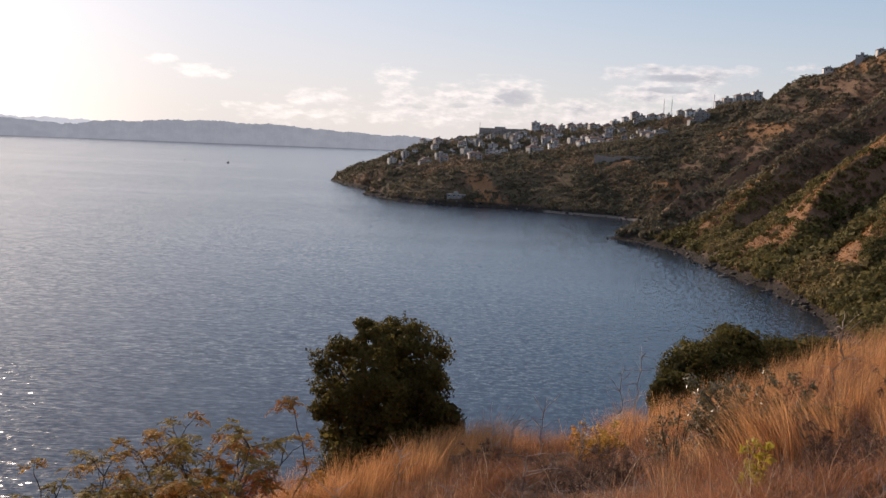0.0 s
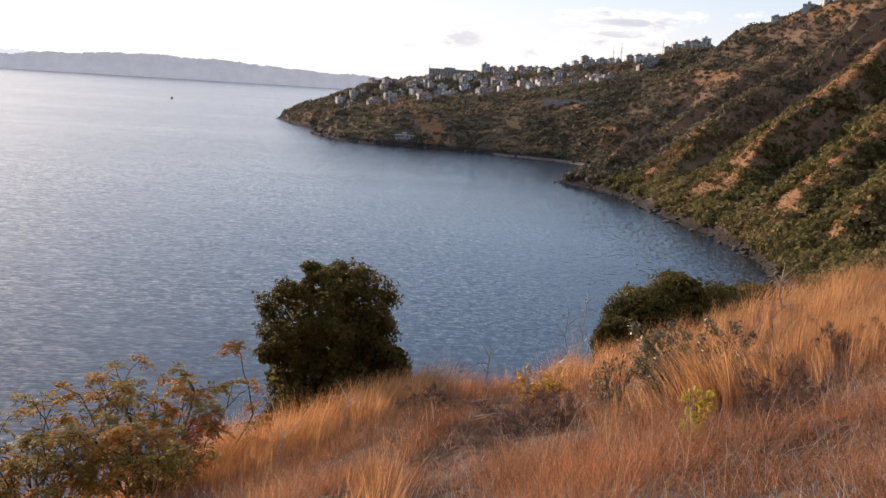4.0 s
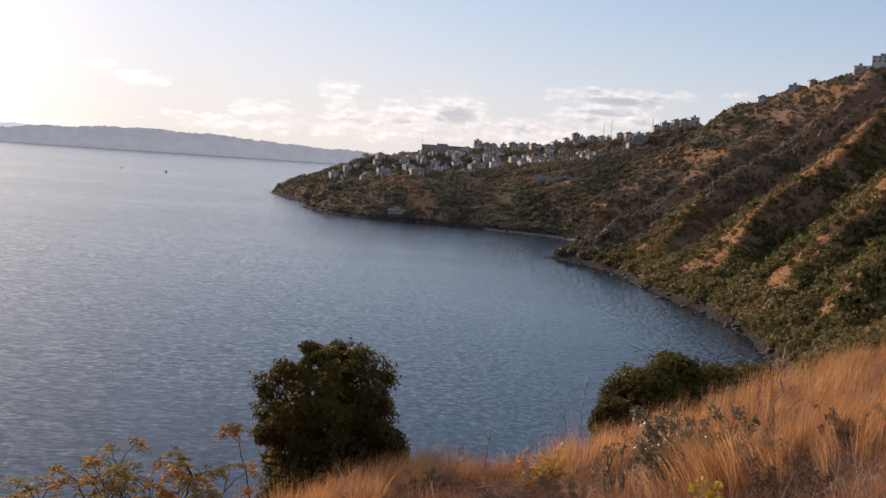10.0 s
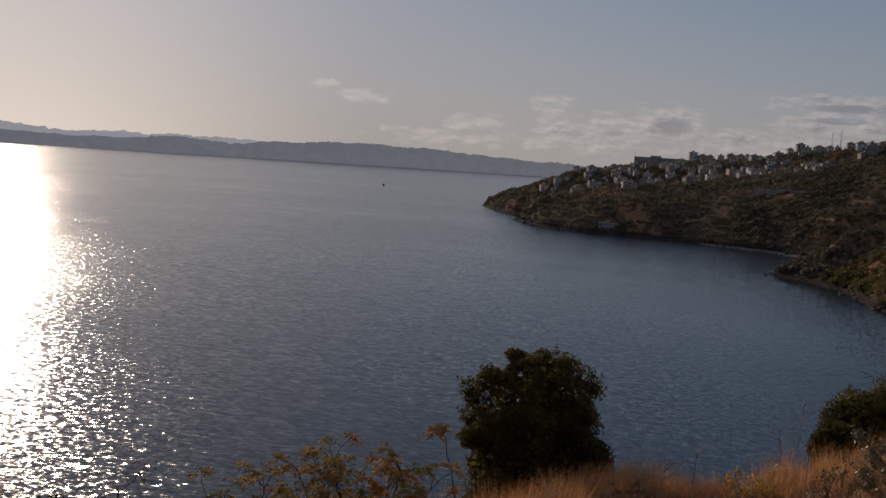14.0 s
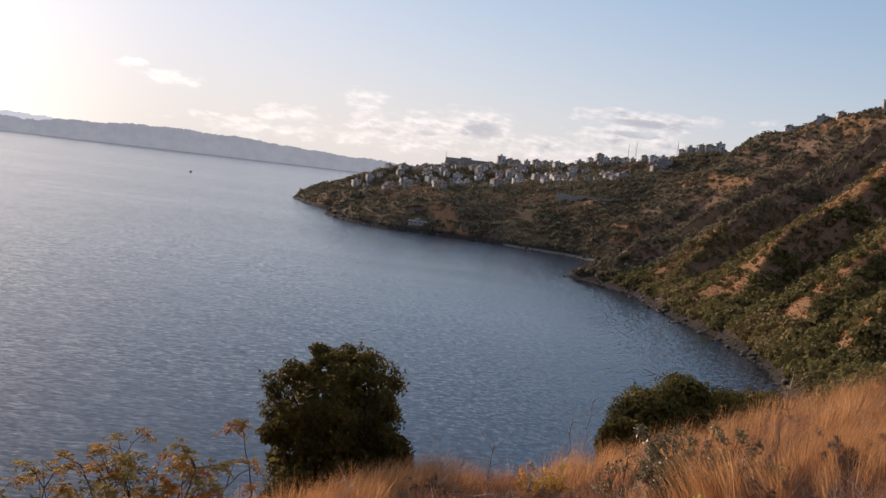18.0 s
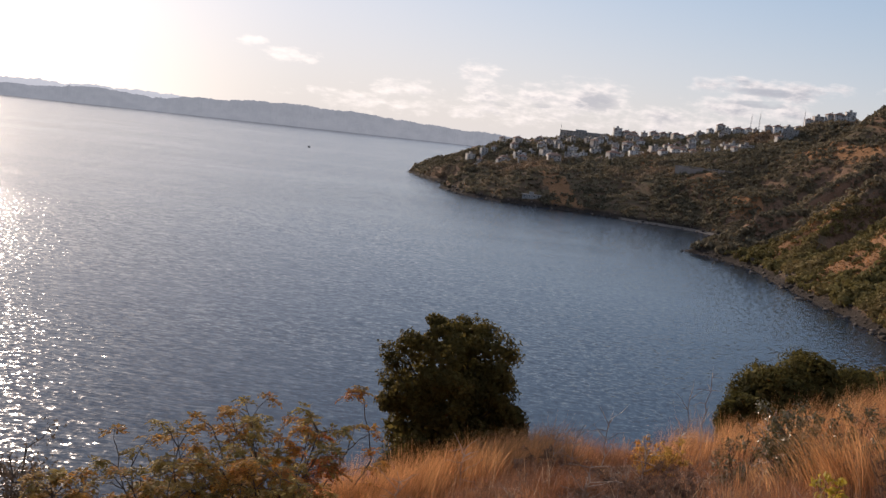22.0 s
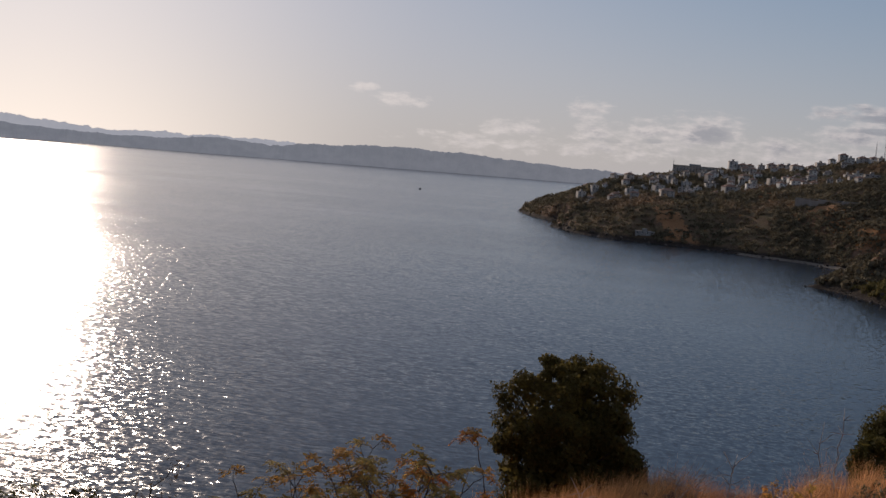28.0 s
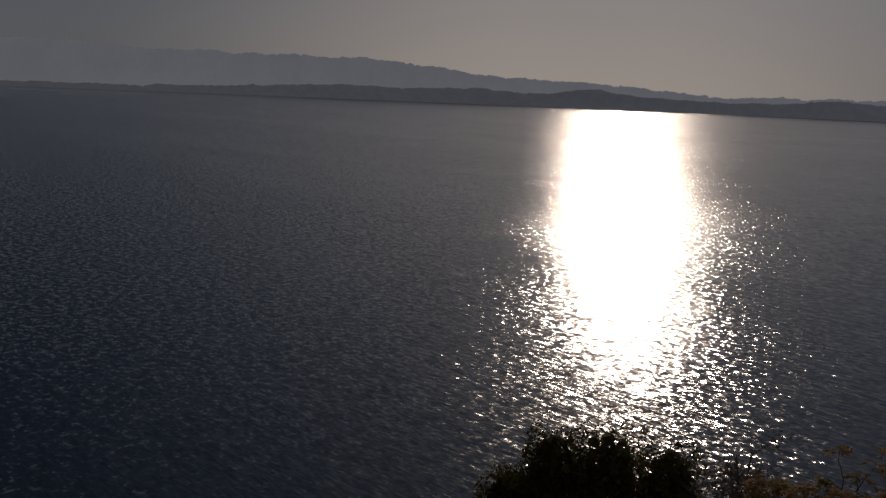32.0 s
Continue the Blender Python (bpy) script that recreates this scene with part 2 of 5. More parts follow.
def water_material():
    mat = bpy.data.materials.new("sea_water")
    mat.use_nodes = True
    n = Nodes(mat.node_tree)
    pos = n.add("ShaderNodeNewGeometry").outputs["Position"]
    # slicks are calmer streaks; wavelets of four sizes run across the wind
    slick = n.ramp(n.noise(pos, 0.0045, 4.0, 0.6, (0.45, 1.8, 1.0), 0.6), 0.42, 0.66)
    gust = n.ramp(n.noise(pos, 0.02, 3.0, 0.6, (0.35, 1.5, 1.0), 0.4), 0.3, 0.7)
    calm = n.math("MULTIPLY", n.math("SUBTRACT", 1.0, n.math("MULTIPLY", slick, 0.2)), n.math("ADD", 0.8, n.math("MULTIPLY", gust, 0.3)))
    # the bay under the hill lies in the lee
    lee = n.add("ShaderNodeVectorMath")
    lee.operation = "DISTANCE"
    n.link(pos, lee.inputs[0])
    lee.inputs[1].default_value = (150, 430, 0)
    calm = n.math("MULTIPLY", calm, n.math("SUBTRACT", 1.0, n.math("MULTIPLY", n.ramp(lee.outputs["Value"], 380.0, 110.0), 0.6)))
    slopes = None
    for scale, stretch, across, along in ((1.9, (0.28, 1.2, 1.0), 0.0, 0.30), (0.75, (0.24, 1.2, 1.0), 0.0, 0.15), (1.6, (0.8, 0.9, 1.0), 0.74, 0.10), (0.62, (0.8, 0.9, 1.0), 0.78, 0.08)):
        tex = n.add("ShaderNodeTexNoise", Scale=scale, Detail=0.6, Roughness=0.5, Distortion=0.2)
        place = n.add("ShaderNodeMapping")
        place.inputs["Scale"].default_value = stretch
        place.inputs["Rotation"].default_value = (0, 0, radians(-4))
        n.link(pos, place.inputs[0])
        n.link(place.outputs[0], tex.inputs["Vector"])
        mid = n.add("ShaderNodeVectorMath")
        mid.operation = "SUBTRACT"
        n.link(tex.outputs["Color"], mid.inputs[0])
        mid.inputs[1].default_value = (0.5, 0.5, 0.5)
        flat = n.add("ShaderNodeVectorMath")
        flat.operation = "MULTIPLY"
        n.link(mid.outputs[0], flat.inputs[0])
        flat.inputs[1].default_value = (across, along, 0.0)
        turned = n.add("ShaderNodeVectorRotate", Angle=radians(24 if across else 0))
        turned.rotation_type = "Z_AXIS"
        n.link(flat.outputs[0], turned.inputs["Vector"])
        both = n.add("ShaderNodeVectorMath")
        both.operation = "ADD"
        n.link(turned.outputs[0], both.inputs[0])
        if slopes:
            n.link(slopes, both.inputs[1])
        slopes = both.outputs[0]
    eased = n.add("ShaderNodeVectorMath")
    eased.operation = "SCALE"
    n.link(slopes, eased.inputs[0])
    n.link(calm, eased.inputs["Scale"])
    slopes = eased.outputs[0]
    # the steeper faces of the wavelets look shorewards
    steep = n.add("ShaderNodeVectorMath")
    steep.operation = "ADD"
    n.link(slopes, steep.inputs[0])
    steep.inputs[1].default_value = (0.018, -0.024, 1.0)
    facet = n.add("ShaderNodeVectorMath")
    facet.operation = "NORMALIZE"
    n.link(steep.outputs[0], facet.inputs[0])
    b = n.add("ShaderNodeBsdfPrincipled", IOR=1.5, Roughness=0.22)
    deep = n.mix(n.noise(pos, 0.006, 3.0), (0.011, 0.020, 0.034), (0.017, 0.027, 0.041))
    n.link(deep, b.inputs["Base Color"])
    n.link(n.math("SUBTRACT", 0.17, n.math("MULTIPLY", slick, 0.02)), b.inputs["Roughness"])
    n.link(facet.outputs[0], b.inputs["Normal"])
    out = n.add("ShaderNodeOutputMaterial")
    n.link(b.outputs[0], out.inputs[0])
    return mat


M_GROUND = material("dry_hillside", paint_ground, 0.95, 0.9, 0.4, 0.1)
M_WATER = water_material()
# air haze over the hills is put into their grey colour and emission
M_HILL = material("haze_glow_hills", two_tone((0.172, 0.177, 0.184), (0.198, 0.200, 0.206), 0.02), 1.0, spec=0.0, glow=1.0)
# mountains glow in a paler tone that imitates thicker haze
M_MOUNT = material("haze_glow_mountains", two_tone((0.335, 0.332, 0.335), (0.36, 0.355, 0.352), 0.006), 1.0, spec=0.0, glow=1.1)
M_STRAW = material("golden_grass", two_tone((0.46, 0.22, 0.085), (0.70, 0.385, 0.17), 0.8, 1.1), 0.6, spec=0.3, trans=0.5)
M_FINE = material("russet_grass", two_tone((0.24, 0.102, 0.050), (0.53, 0.25, 0.118), 0.9, 1.3, (0.24, 0.135, 0.085)), 0.7, spec=0.2, trans=0.4)
M_LITTER = material("dead_twigs", two_tone((0.20, 0.15, 0.12), (0.50, 0.42, 0.35), 1.5, 1.2), 0.8, spec=0.2)
M_LEAF = material("dark_evergreen_leaf", two_tone((0.080, 0.066, 0.021), (0.155, 0.122, 0.036), 1.2, 0.6), 0.6, spec=0.06, trans=0.5)
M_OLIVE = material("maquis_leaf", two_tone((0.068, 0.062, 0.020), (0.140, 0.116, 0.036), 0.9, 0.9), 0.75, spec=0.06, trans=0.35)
# browner than the near bushes, and lightened and greyed to imitate haze
M_SCRUB = material("hazed_scrub_leaf", two_tone((0.145, 0.127, 0.084), (0.23, 0.19, 0.122), 0.035, 0.45, (0.28, 0.20, 0.13)), 0.8, spec=0.08, trans=0.3)
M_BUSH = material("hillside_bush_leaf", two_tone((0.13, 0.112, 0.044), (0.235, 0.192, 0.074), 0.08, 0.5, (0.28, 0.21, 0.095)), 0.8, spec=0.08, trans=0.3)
M_GREY = material("dull_twig_leaf", two_tone((0.11, 0.085, 0.06), (0.20, 0.15, 0.10), 1.5, 0.9), 0.7, spec=0.15, trans=0.25)
M_TUFT = material("hillside_straw", two_tone((0.30, 0.15, 0.06), (0.56, 0.30, 0.12), 0.3, 1.3, (0.17, 0.115, 0.055)), 0.8, spec=0.1, trans=0.3)
M_BRUSH = material("dead_brush", two_tone((0.11, 0.068, 0.052), (0.22, 0.14, 0.10), 2.0, 0.9), 0.8, spec=0.1, trans=0.3)
M_PALE = material("waxy_leaf", two_tone((0.10, 0.092, 0.040), (0.175, 0.150, 0.070), 2.0, 0.8), 0.36, spec=0.45, trans=0.2)
M_AUTUMN = material("turning_leaf", two_tone((0.36, 0.24, 0.06), (0.64, 0.36, 0.09), 1.6, 0.9, (0.60, 0.25, 0.075)), 0.6, spec=0.15, trans=0.65)
M_SUMAC = material("sumac_leaf", two_tone((0.27, 0.215, 0.065), (0.52, 0.39, 0.12), 2.2, 0.8), 0.6, spec=0.15, trans=0.65)
M_YELLOW = material("yellow_leaf", two_tone((0.42, 0.34, 0.03), (0.60, 0.46, 0.05), 3.0, 0.5), 0.5, spec=0.4, trans=0.45)
M_SEED = material("bleached_straw", two_tone((0.62, 0.42, 0.24), (0.78, 0.60, 0.40), 1.0, 0.6), 0.55, spec=0.4, trans=0.35)
M_BARK = material("bark", two_tone((0.055, 0.042, 0.032), (0.12, 0.095, 0.075), 6.0), 0.9, 0.01, 30.0, 0.2)
M_ROCK = material("shore_rock", two_tone((0.03, 0.026, 0.022), (0.13, 0.105, 0.085), 0.5, 1.0), 0.85, 0.06, 2.0, 0.3)
M_WALL = material("rendered_wall", by_object([(0.52, 0.49, 0.46), (0.70, 0.68, 0.65), (0.48, 0.43, 0.39), (0.60, 0.56, 0.50), (0.46, 0.45, 0.44), (0.72, 0.71, 0.69)]), 0.85, 0.01, 2.0, 0.3)
M_CONCRETE = material("weathered_concrete", two_tone((0.26, 0.25, 0.24), (0.40, 0.385, 0.365), 0.3), 0.9, 0.02, 3.0, 0.2)
M_BLOCK = material("brown_render", two_tone((0.36, 0.31, 0.27), (0.45, 0.39, 0.34), 0.2), 0.9, 0.01, 2.0, 0.2)
M_ROOF = material("clay_roof", by_object([(0.22, 0.13, 0.09), (0.28, 0.17, 0.12), (0.19, 0.16, 0.14), (0.24, 0.14, 0.10)]), 0.85, 0.03, 3.0, 0.2)
M_PANE = material("window_glass", two_tone((0.03, 0.035, 0.04), (0.05, 0.055, 0.06), 0.4), 0.08, spec=0.8)
M_WHITE = material("white_paint", two_tone((0.74, 0.73, 0.71), (0.82, 0.81, 0.80), 0.8), 0.6, spec=0.4)
M_STEEL = material("galvanised_steel", two_tone((0.30, 0.30, 0.31), (0.42, 0.42, 0.42), 1.0), 0.45, metal=0.7)
M_HULL = material("dark_hull_paint", two_tone((0.03, 0.035, 0.045), (0.06, 0.06, 0.065), 1.0), 0.5, spec=0.5)

# ---- mesh helpers ----


def fast_mesh(name, verts, faces):
    """A mesh from arrays of corners and of faces that all have the same number of corners."""
    verts, faces = np.asarray(verts, dtype=np.float32), np.asarray(faces, dtype=np.int32)
    me = bpy.data.meshes.new(name)
    k = faces.shape[1]
    me.vertices.add(len(verts))
    me.vertices.foreach_set("co", verts.ravel())
    me.loops.add(faces.size)
    me.loops.foreach_set("vertex_index", faces.ravel())
    me.polygons.add(len(faces))
    me.polygons.foreach_set("loop_start", np.arange(0, faces.size, k, dtype=np.int32))
    me.update(calc_edges=True)
    return me


def thing(name, place, label, category, group="", kind="", turn=0.0):
    ob = new(name)
    ob.matrix_world = pose(*place, 0, 0, turn)
    return tagged(ob, label, category, group, kind)


def put(name, me, mat, parent=None, label=""):
    if not me.materials:
        me.materials.append(mat)
    ob = new(name, me)
    ob.parent = parent
    if label:
        ob["label"] = label
    return ob


def part(name, bm, mat, parent, label=""):
    me = bpy.data.meshes.new(name)
    bm.to_mesh(me)
    bm.free()
    return put(name, me, mat, parent, label)


def box(bm, x0, y0, z0, x1, y1, z1):
    m = Matrix.LocRotScale(((x0 + x1) / 2, (y0 + y1) / 2, (z0 + z1) / 2), None, (x1 - x0, y1 - y0, z1 - z0))
    return bmesh.ops.create_cube(bm, size=1, matrix=m)["verts"]


def boxed(*sizes):
    bm = bmesh.new()
    for s in sizes:
        box(bm, *s)
    return bm


def tube(points, radii, sides=6):
    """Corners and faces of a tapering tube along points."""
    pts = np.array(points, float)
    t = np.gradient(pts, axis=0)
    t /= np.linalg.norm(t, axis=1)[:, None] + 1e-9
    a = np.cross(t, (0.31, 0.17, 0.93))
    a /= np.linalg.norm(a, axis=1)[:, None] + 1e-9
    b = np.cross(t, a)
    ang = np.arange(sides) / sides * 2 * np.pi
    ring = a[:, None] * np.cos(ang)[None, :, None] + b[:, None] * np.sin(ang)[None, :, None]
    v = (pts[:, None] + ring * np.array(radii)[:, None, None]).reshape(-1, 3)
    f = []
    for i in range(len(pts) - 1):
        for j in range(sides):
            k = (j + 1) % sides
            f.append((i * sides + j, i * sides + k, (i + 1) * sides + k, (i + 1) * sides + j))
    return v, np.array(f)


def joined(pieces):
    vs, fs, base = [], [], 0
    for v, f in pieces:
        vs.append(v)
        fs.append(f + base)
        base += len(v)
    return np.concatenate(vs), np.concatenate(fs)


def bent(rng, a, b, sag, count=6):
    """A slightly crooked line from a to b."""
    a, b = np.array(a, float), np.array(b, float)
    t = np.linspace(0, 1, count)[:, None]
    length = np.linalg.norm(b - a)
    w = rng.normal(0, 0.03 * length, (count, 3)) * np.sin(t * np.pi)
    return a + (b - a) * t + np.array([0, 0, sag * length]) * np.sin(t * np.pi) + w


def leaf_quads(rng, centres, normals, length, width):
    """One kite-shaped folded leaf at each centre, leaning round its normal."""
    n = len(centres)
    nor = normals + rng.normal(0, 0.55, (n, 3))
    nor /= np.linalg.norm(nor, axis=1)[:, None] + 1e-9
    u = np.cross(nor, rng.normal(0, 1, (n, 3)))
    u /= np.linalg.norm(u, axis=1)[:, None] + 1e-9
    w = np.cross(nor, u)
    size = rng.uniform(0.65, 1.3, (n, 1))
    ln, wd = u * length * size, w * width * size
    v = np.stack([centres - ln * 0.5, centres + wd * 0.5 + nor * width * 0.2, centres + ln * 0.5, centres - wd * 0.5 + nor * width * 0.2], 1)
    f = np.arange(n * 4).reshape(n, 4)
    return v.reshape(-1, 3), f


def lobe_leaves(rng, lobes, count, length, width, hollow=0.72, bottom=-9.0):
    """Leaves through the outer parts of a set of ellipsoid lobes (centre, radii)."""
    c = np.array([l[0] for l in lobes], float)
    r = np.array([l[1] for l in lobes], float)
    vol = (r.prod(axis=1)) ** 0.75
    pick = rng.choice(len(lobes), count, p=vol / vol.sum())
    d = rng.normal(0, 1, (count, 3))
    d /= np.linalg.norm(d, axis=1)[:, None]
    rad = hollow + (1.0 - hollow) * rng.random(count) ** 0.6
    rad += np.where(rng.random(count) < 0.08, rng.uniform(0, 0.12, count), 0)
    p = c[pick] + d * r[pick] * rad[:, None]
    keep = p[:, 2] > bottom
    return leaf_quads(rng, p[keep], d[keep], length, width)


# ---- the lie of the land ----
# shoreline, from the far tip round the bay to the foot of the slope under the camera and on
SHORE_FAR = [(2600, 4900), (1000, 2100), (240, 1520), (-20, 1370), (-135, 1235), (-140, 1180), (-122, 1110), (-96, 1040), (-56, 985), (-78, 925), (-46, 851), (-14, 818), (30, 806), (64, 797), (96, 763), (132, 742), (160, 703), (166, 668), (150, 612)]
SHORE_NEAR = [(102, 569), (112, 560), (122, 541), (131, 505), (130, 452), (132, 412), (135, 376), (135, 345), (130, 312), (120, 262), (94, 190), (45, 122), (-28, 74), (-120, 12), (-210, -120), (-420, -700), (-1500, -4900)]
SHORE = np.array(SHORE_FAR + SHORE_NEAR, float)
# high ground: x, y, height
CREST = [(-125, 1128, 7), (-104, 1075, 27), (-51, 1049, 42), (0, 1080, 53), (70, 1130, 60), (114, 1144, 71), (182, 1135, 74), (245, 1123, 89), (301, 1079, 96),
         (316, 949, 106), (331, 837, 125), (348, 797, 138), (368, 744, 166), (380, 681, 174), (420, 560, 170)]
SHOULDER = [(-95, 985, 16), (-40, 880, 24), (15, 875, 30), (80, 850, 34), (125, 815, 41), (180, 790, 50), (250, 860, 70), (60, 980, 42), (-60, 960, 30), (0, 960, 35), (160, 980, 56), (210, 1010, 68)]
BEHIND = [(450, 380, 150), (420, 150, 130), (380, -100, 110), (300, -500, 100), (700, 600, 170), (700, 1100, 140), (400, 1500, 80), (1500, 500, 180), (1500, -1500, 160), (1500, 2500, 120)]
HIGH = np.array(CREST + SHOULDER + BEHIND, float)


def smooth(a, b, x):
    t = np.clip((x - a) / (b - a), 0, 1)
    return t * t * (3 - 2 * t)


LAT = np.random.default_rng(5).random((64, 64, 2))


def wave(x, y, scale, k=0):
    """Smooth value noise, 0 to 1."""
    u, v = x / scale + 17.3, y / scale + 9.1
    i, j = np.floor(u).astype(int), np.floor(v).astype(int)
    fu, fv = u - i, v - j
    fu, fv = fu * fu * (3 - 2 * fu), fv * fv * (3 - 2 * fv)
    g = LAT[:, :, k]
    a, b = g[i % 64, j % 64], g[(i + 1) % 64, j % 64]
    c, d = g[i % 64, (j + 1) % 64], g[(i + 1) % 64, (j + 1) % 64]
    return (a + (b - a) * fu) * (1 - fv) + (c + (d - c) * fu) * fv


def shore_distance(x, y):
    """Distance to the shoreline, positive inland."""
    best = np.full(x.shape, 1e9)
    side = np.zeros(x.shape, bool)
    for (ax, ay), (bx, by) in zip(SHORE[:-1], SHORE[1:]):
        dx, dy = bx - ax, by - ay
        t = np.clip(((x - ax) * dx + (y - ay) * dy) / (dx * dx + dy * dy), 0, 1)
        best = np.minimum(best, np.hypot(x - ax - t * dx, y - ay - t * dy))
        cross = (ay > y) != (by > y)
        with np.errstate(divide="ignore", invalid="ignore"):
            xi = ax + (y - ay) / np.where(by == ay, 1e-9, by - ay) * dx
        side ^= cross & (x > xi)
    # above the first corner and below the last one the land lies to the right
    out = (y >= SHORE[0, 1]) & (x > SHORE[0, 0]) | (y <= SHORE[-1, 1]) & (x > SHORE[-1, 0])
    return np.where(side | out, best, -best)


# hollows in the grass: azimuth, distance, length, width
HOLLOWS = ((-10.0, 12.6, 1.5, 0.75), (-9.2, 10.6, 0.7, 0.5), (-25.4, 10.0, 1.2, 0.75), (-24.0, 7.1, 0.45, 0.4), (-28.2, 15.6, 1.0, 0.5), (-21.1, 12.6, 0.7, 0.5), (-28.0, 7.4, 0.8, 0.6), (-4.5, 10.2, 0.6, 0.5))


def hollow(x, y):
    """Trodden and sunken patches, one in their middles."""
    a, r = np.degrees(np.arctan2(-x, y)), np.hypot(x, y)
    p = 0
    for ha, hr, long, wide in HOLLOWS:
        p = np.maximum(p, np.exp(-((r - hr) / long) ** 2 - (np.radians(a - ha) * hr / wide) ** 2))
    return p


def near_slope(x, y):
    """The grassy shoulder on which the camera stands, and its edge."""
    z = EYE - 1.65 + 0.30 * x - 0.284 * y
    v = -0.557 * x + 0.83 * y
    r = np.hypot(x, y)
    az = np.degrees(np.arctan2(-x, y))
    z = z - 0.22 * np.exp(-((az + 15) / 7) ** 2) * smooth(6, 14, r)
    z = z + 0.34 * np.exp(-((az + 2.5) / 6.5) ** 2) * smooth(9.0, 12.8, r) * smooth(15.5, 13.2, v)
    over = v - 13.4
    z = z - 0.42 * np.where(over > 12, over, np.log1p(np.exp(np.clip(over / 0.9, -40, 13))) * 0.9)
    return z - 0.30 * hollow(x, y) + 0.22 * (wave(x, y, 2.3) - 0.5) + 0.12 * (wave(x, y, 0.8, 1) - 0.5)


# spurs that run down the steep slope: where each crest meets the shore, along the coast
SPURS = np.array([60, 130, 205, 275, 330, 402, 492, 552, 634, 705, 790, 900], float)


def spur_at(x, y):
    """How far from one crest to the next, and the gap between the two."""
    run = y - 0.6 * (x - 130) + 12 * (wave(x, y, 95, 1) - 0.5) + 7 * (wave(x, y, 27) - 0.5)
    i = np.clip(np.searchsorted(SPURS, run) - 1, 0, len(SPURS) - 2)
    gap = SPURS[i + 1] - SPURS[i]
    return np.clip((run - SPURS[i]) / gap, 0, 1), gap


def straw_cover(x, y):
    """Dry grass keeps to the crests of the spurs; scrub fills the gullies."""
    u, gap = spur_at(x, y)
    edge = 0.20 * (wave(x, y, 19, 1) - 0.5) + 0.10 * (wave(x, y, 6) - 0.5)
    steep = smooth(0.46, 0.26, u + edge) * smooth(60, 20, np.abs(np.hypot(x, y) - 400) - 130) * smooth(130, 150, x)
    fold = np.abs(np.cos((x + 0.25 * y + 30 * (wave(x, y, 80) - 0.5)) / 100 * np.pi))
    bay = smooth(0.50, 0.25, fold + edge) * smooth(700, 740, y) * smooth(1000, 930, y) * smooth(-60, -30, x) * 0.85
    return np.maximum(np.maximum(steep, bay), 0.35 * smooth(0.76, 0.84, wave(x, y, 23) * 0.6 + wave(x, y, 8, 1) * 0.4))


def land(x, y):
    x, y = np.asarray(x, float), np.asarray(y, float)
    d = shore_distance(x, y)
    d = d + 9 * (wave(x, y, 34) - 0.5) * smooth(4, 30, np.abs(d)) + 3.0 * (wave(x, y, 9, 1) - 0.5) * smooth(200, 300, np.hypot(x, y))
    w = np.zeros(x.shape)
    cap = np.zeros(x.shape)
    for px, py, pz in HIGH:
        k = 1.0 / ((x - px) ** 2 + (y - py) ** 2 + 900) ** 1.8
        w += k
        cap += k * pz
    cap /= w
    slope = 0.60 + 0.6 * smooth(10, -80, x) * smooth(850, 960, y)
    rise = np.where(d > 0, 1.2 * np.minimum(d, 5) * 0.5 + slope * np.maximum(d - 2.5, 0), 0.35 * d)
    rise = rise + 0.0008 * np.maximum(d - 95, 0) ** 2 * smooth(180, 240, x) * smooth(900, 800, y)
    # spurs and gullies run straight down the slope, cut steeper on one side
    east = smooth(90, 150, x) * smooth(760, 690, y) * smooth(150, 230, y)
    u, gap = spur_at(x, y)
    spur = (np.where(u < 0.8, 1 - u / 0.8, (u - 0.8) / 0.2) - 0.5) * gap * 0.29
    spur = spur + 2.2 * (np.abs(np.modf((y - 0.45 * x + 9 * wave(x, y, 40)) / 21 + 60)[0] - 0.5) * 4 - 1)
    west = smooth(690, 740, y)
    run2 = x + 0.25 * y + 30 * (wave(x, y, 80) - 0.5)
    spur2 = 1 - 1.7 * np.abs(np.cos(run2 / 100 * np.pi)) + np.cos(run2 / 24 * 2 * np.pi) * 0.25
    cut = (spur * east + spur2 * west * 7.5) * smooth(4, 50, d)
    k = 7.0
    gap = (rise + cut - cap) / k
    z = np.where(d > 0, np.where(gap > 15, cap, rise + cut - k * np.log1p(np.exp(np.clip(gap, -30, 15)))), rise)
    z = z + np.where(d > 0, (wave(x, y, 17) - 0.5) * 3.2 * smooth(6, 40, d) + (wave(x, y, 7, 1) - 0.5) * 1.6 * smooth(2, 20, d) + (wave(x, y, 3.1) - 0.5) * 1.1 * smooth(2, 12, d), 0)
    z = np.maximum(z, -8)
    r = np.hypot(x, y)
    mixed = smooth(45, 120, r)
    near = near_slope(x, y)
    near = np.where(d > 0, np.maximum(near, np.minimum(0.75 * d, 60) * smooth(30, 60, r)), z)
    return near * (1 - mixed) + z * mixed


def ground_at(x, y):
    return float(land(np.array([x]), np.array([y]))[0])


def on(az, r, lift=0.0):
    """A place on the land at an azimuth (degrees to the left of straight ahead) and a distance from the viewpoint."""
    x, y = -r * math.sin(radians(az)), r * math.cos(radians(az))
    return (x, y, ground_at(x, y) + lift)


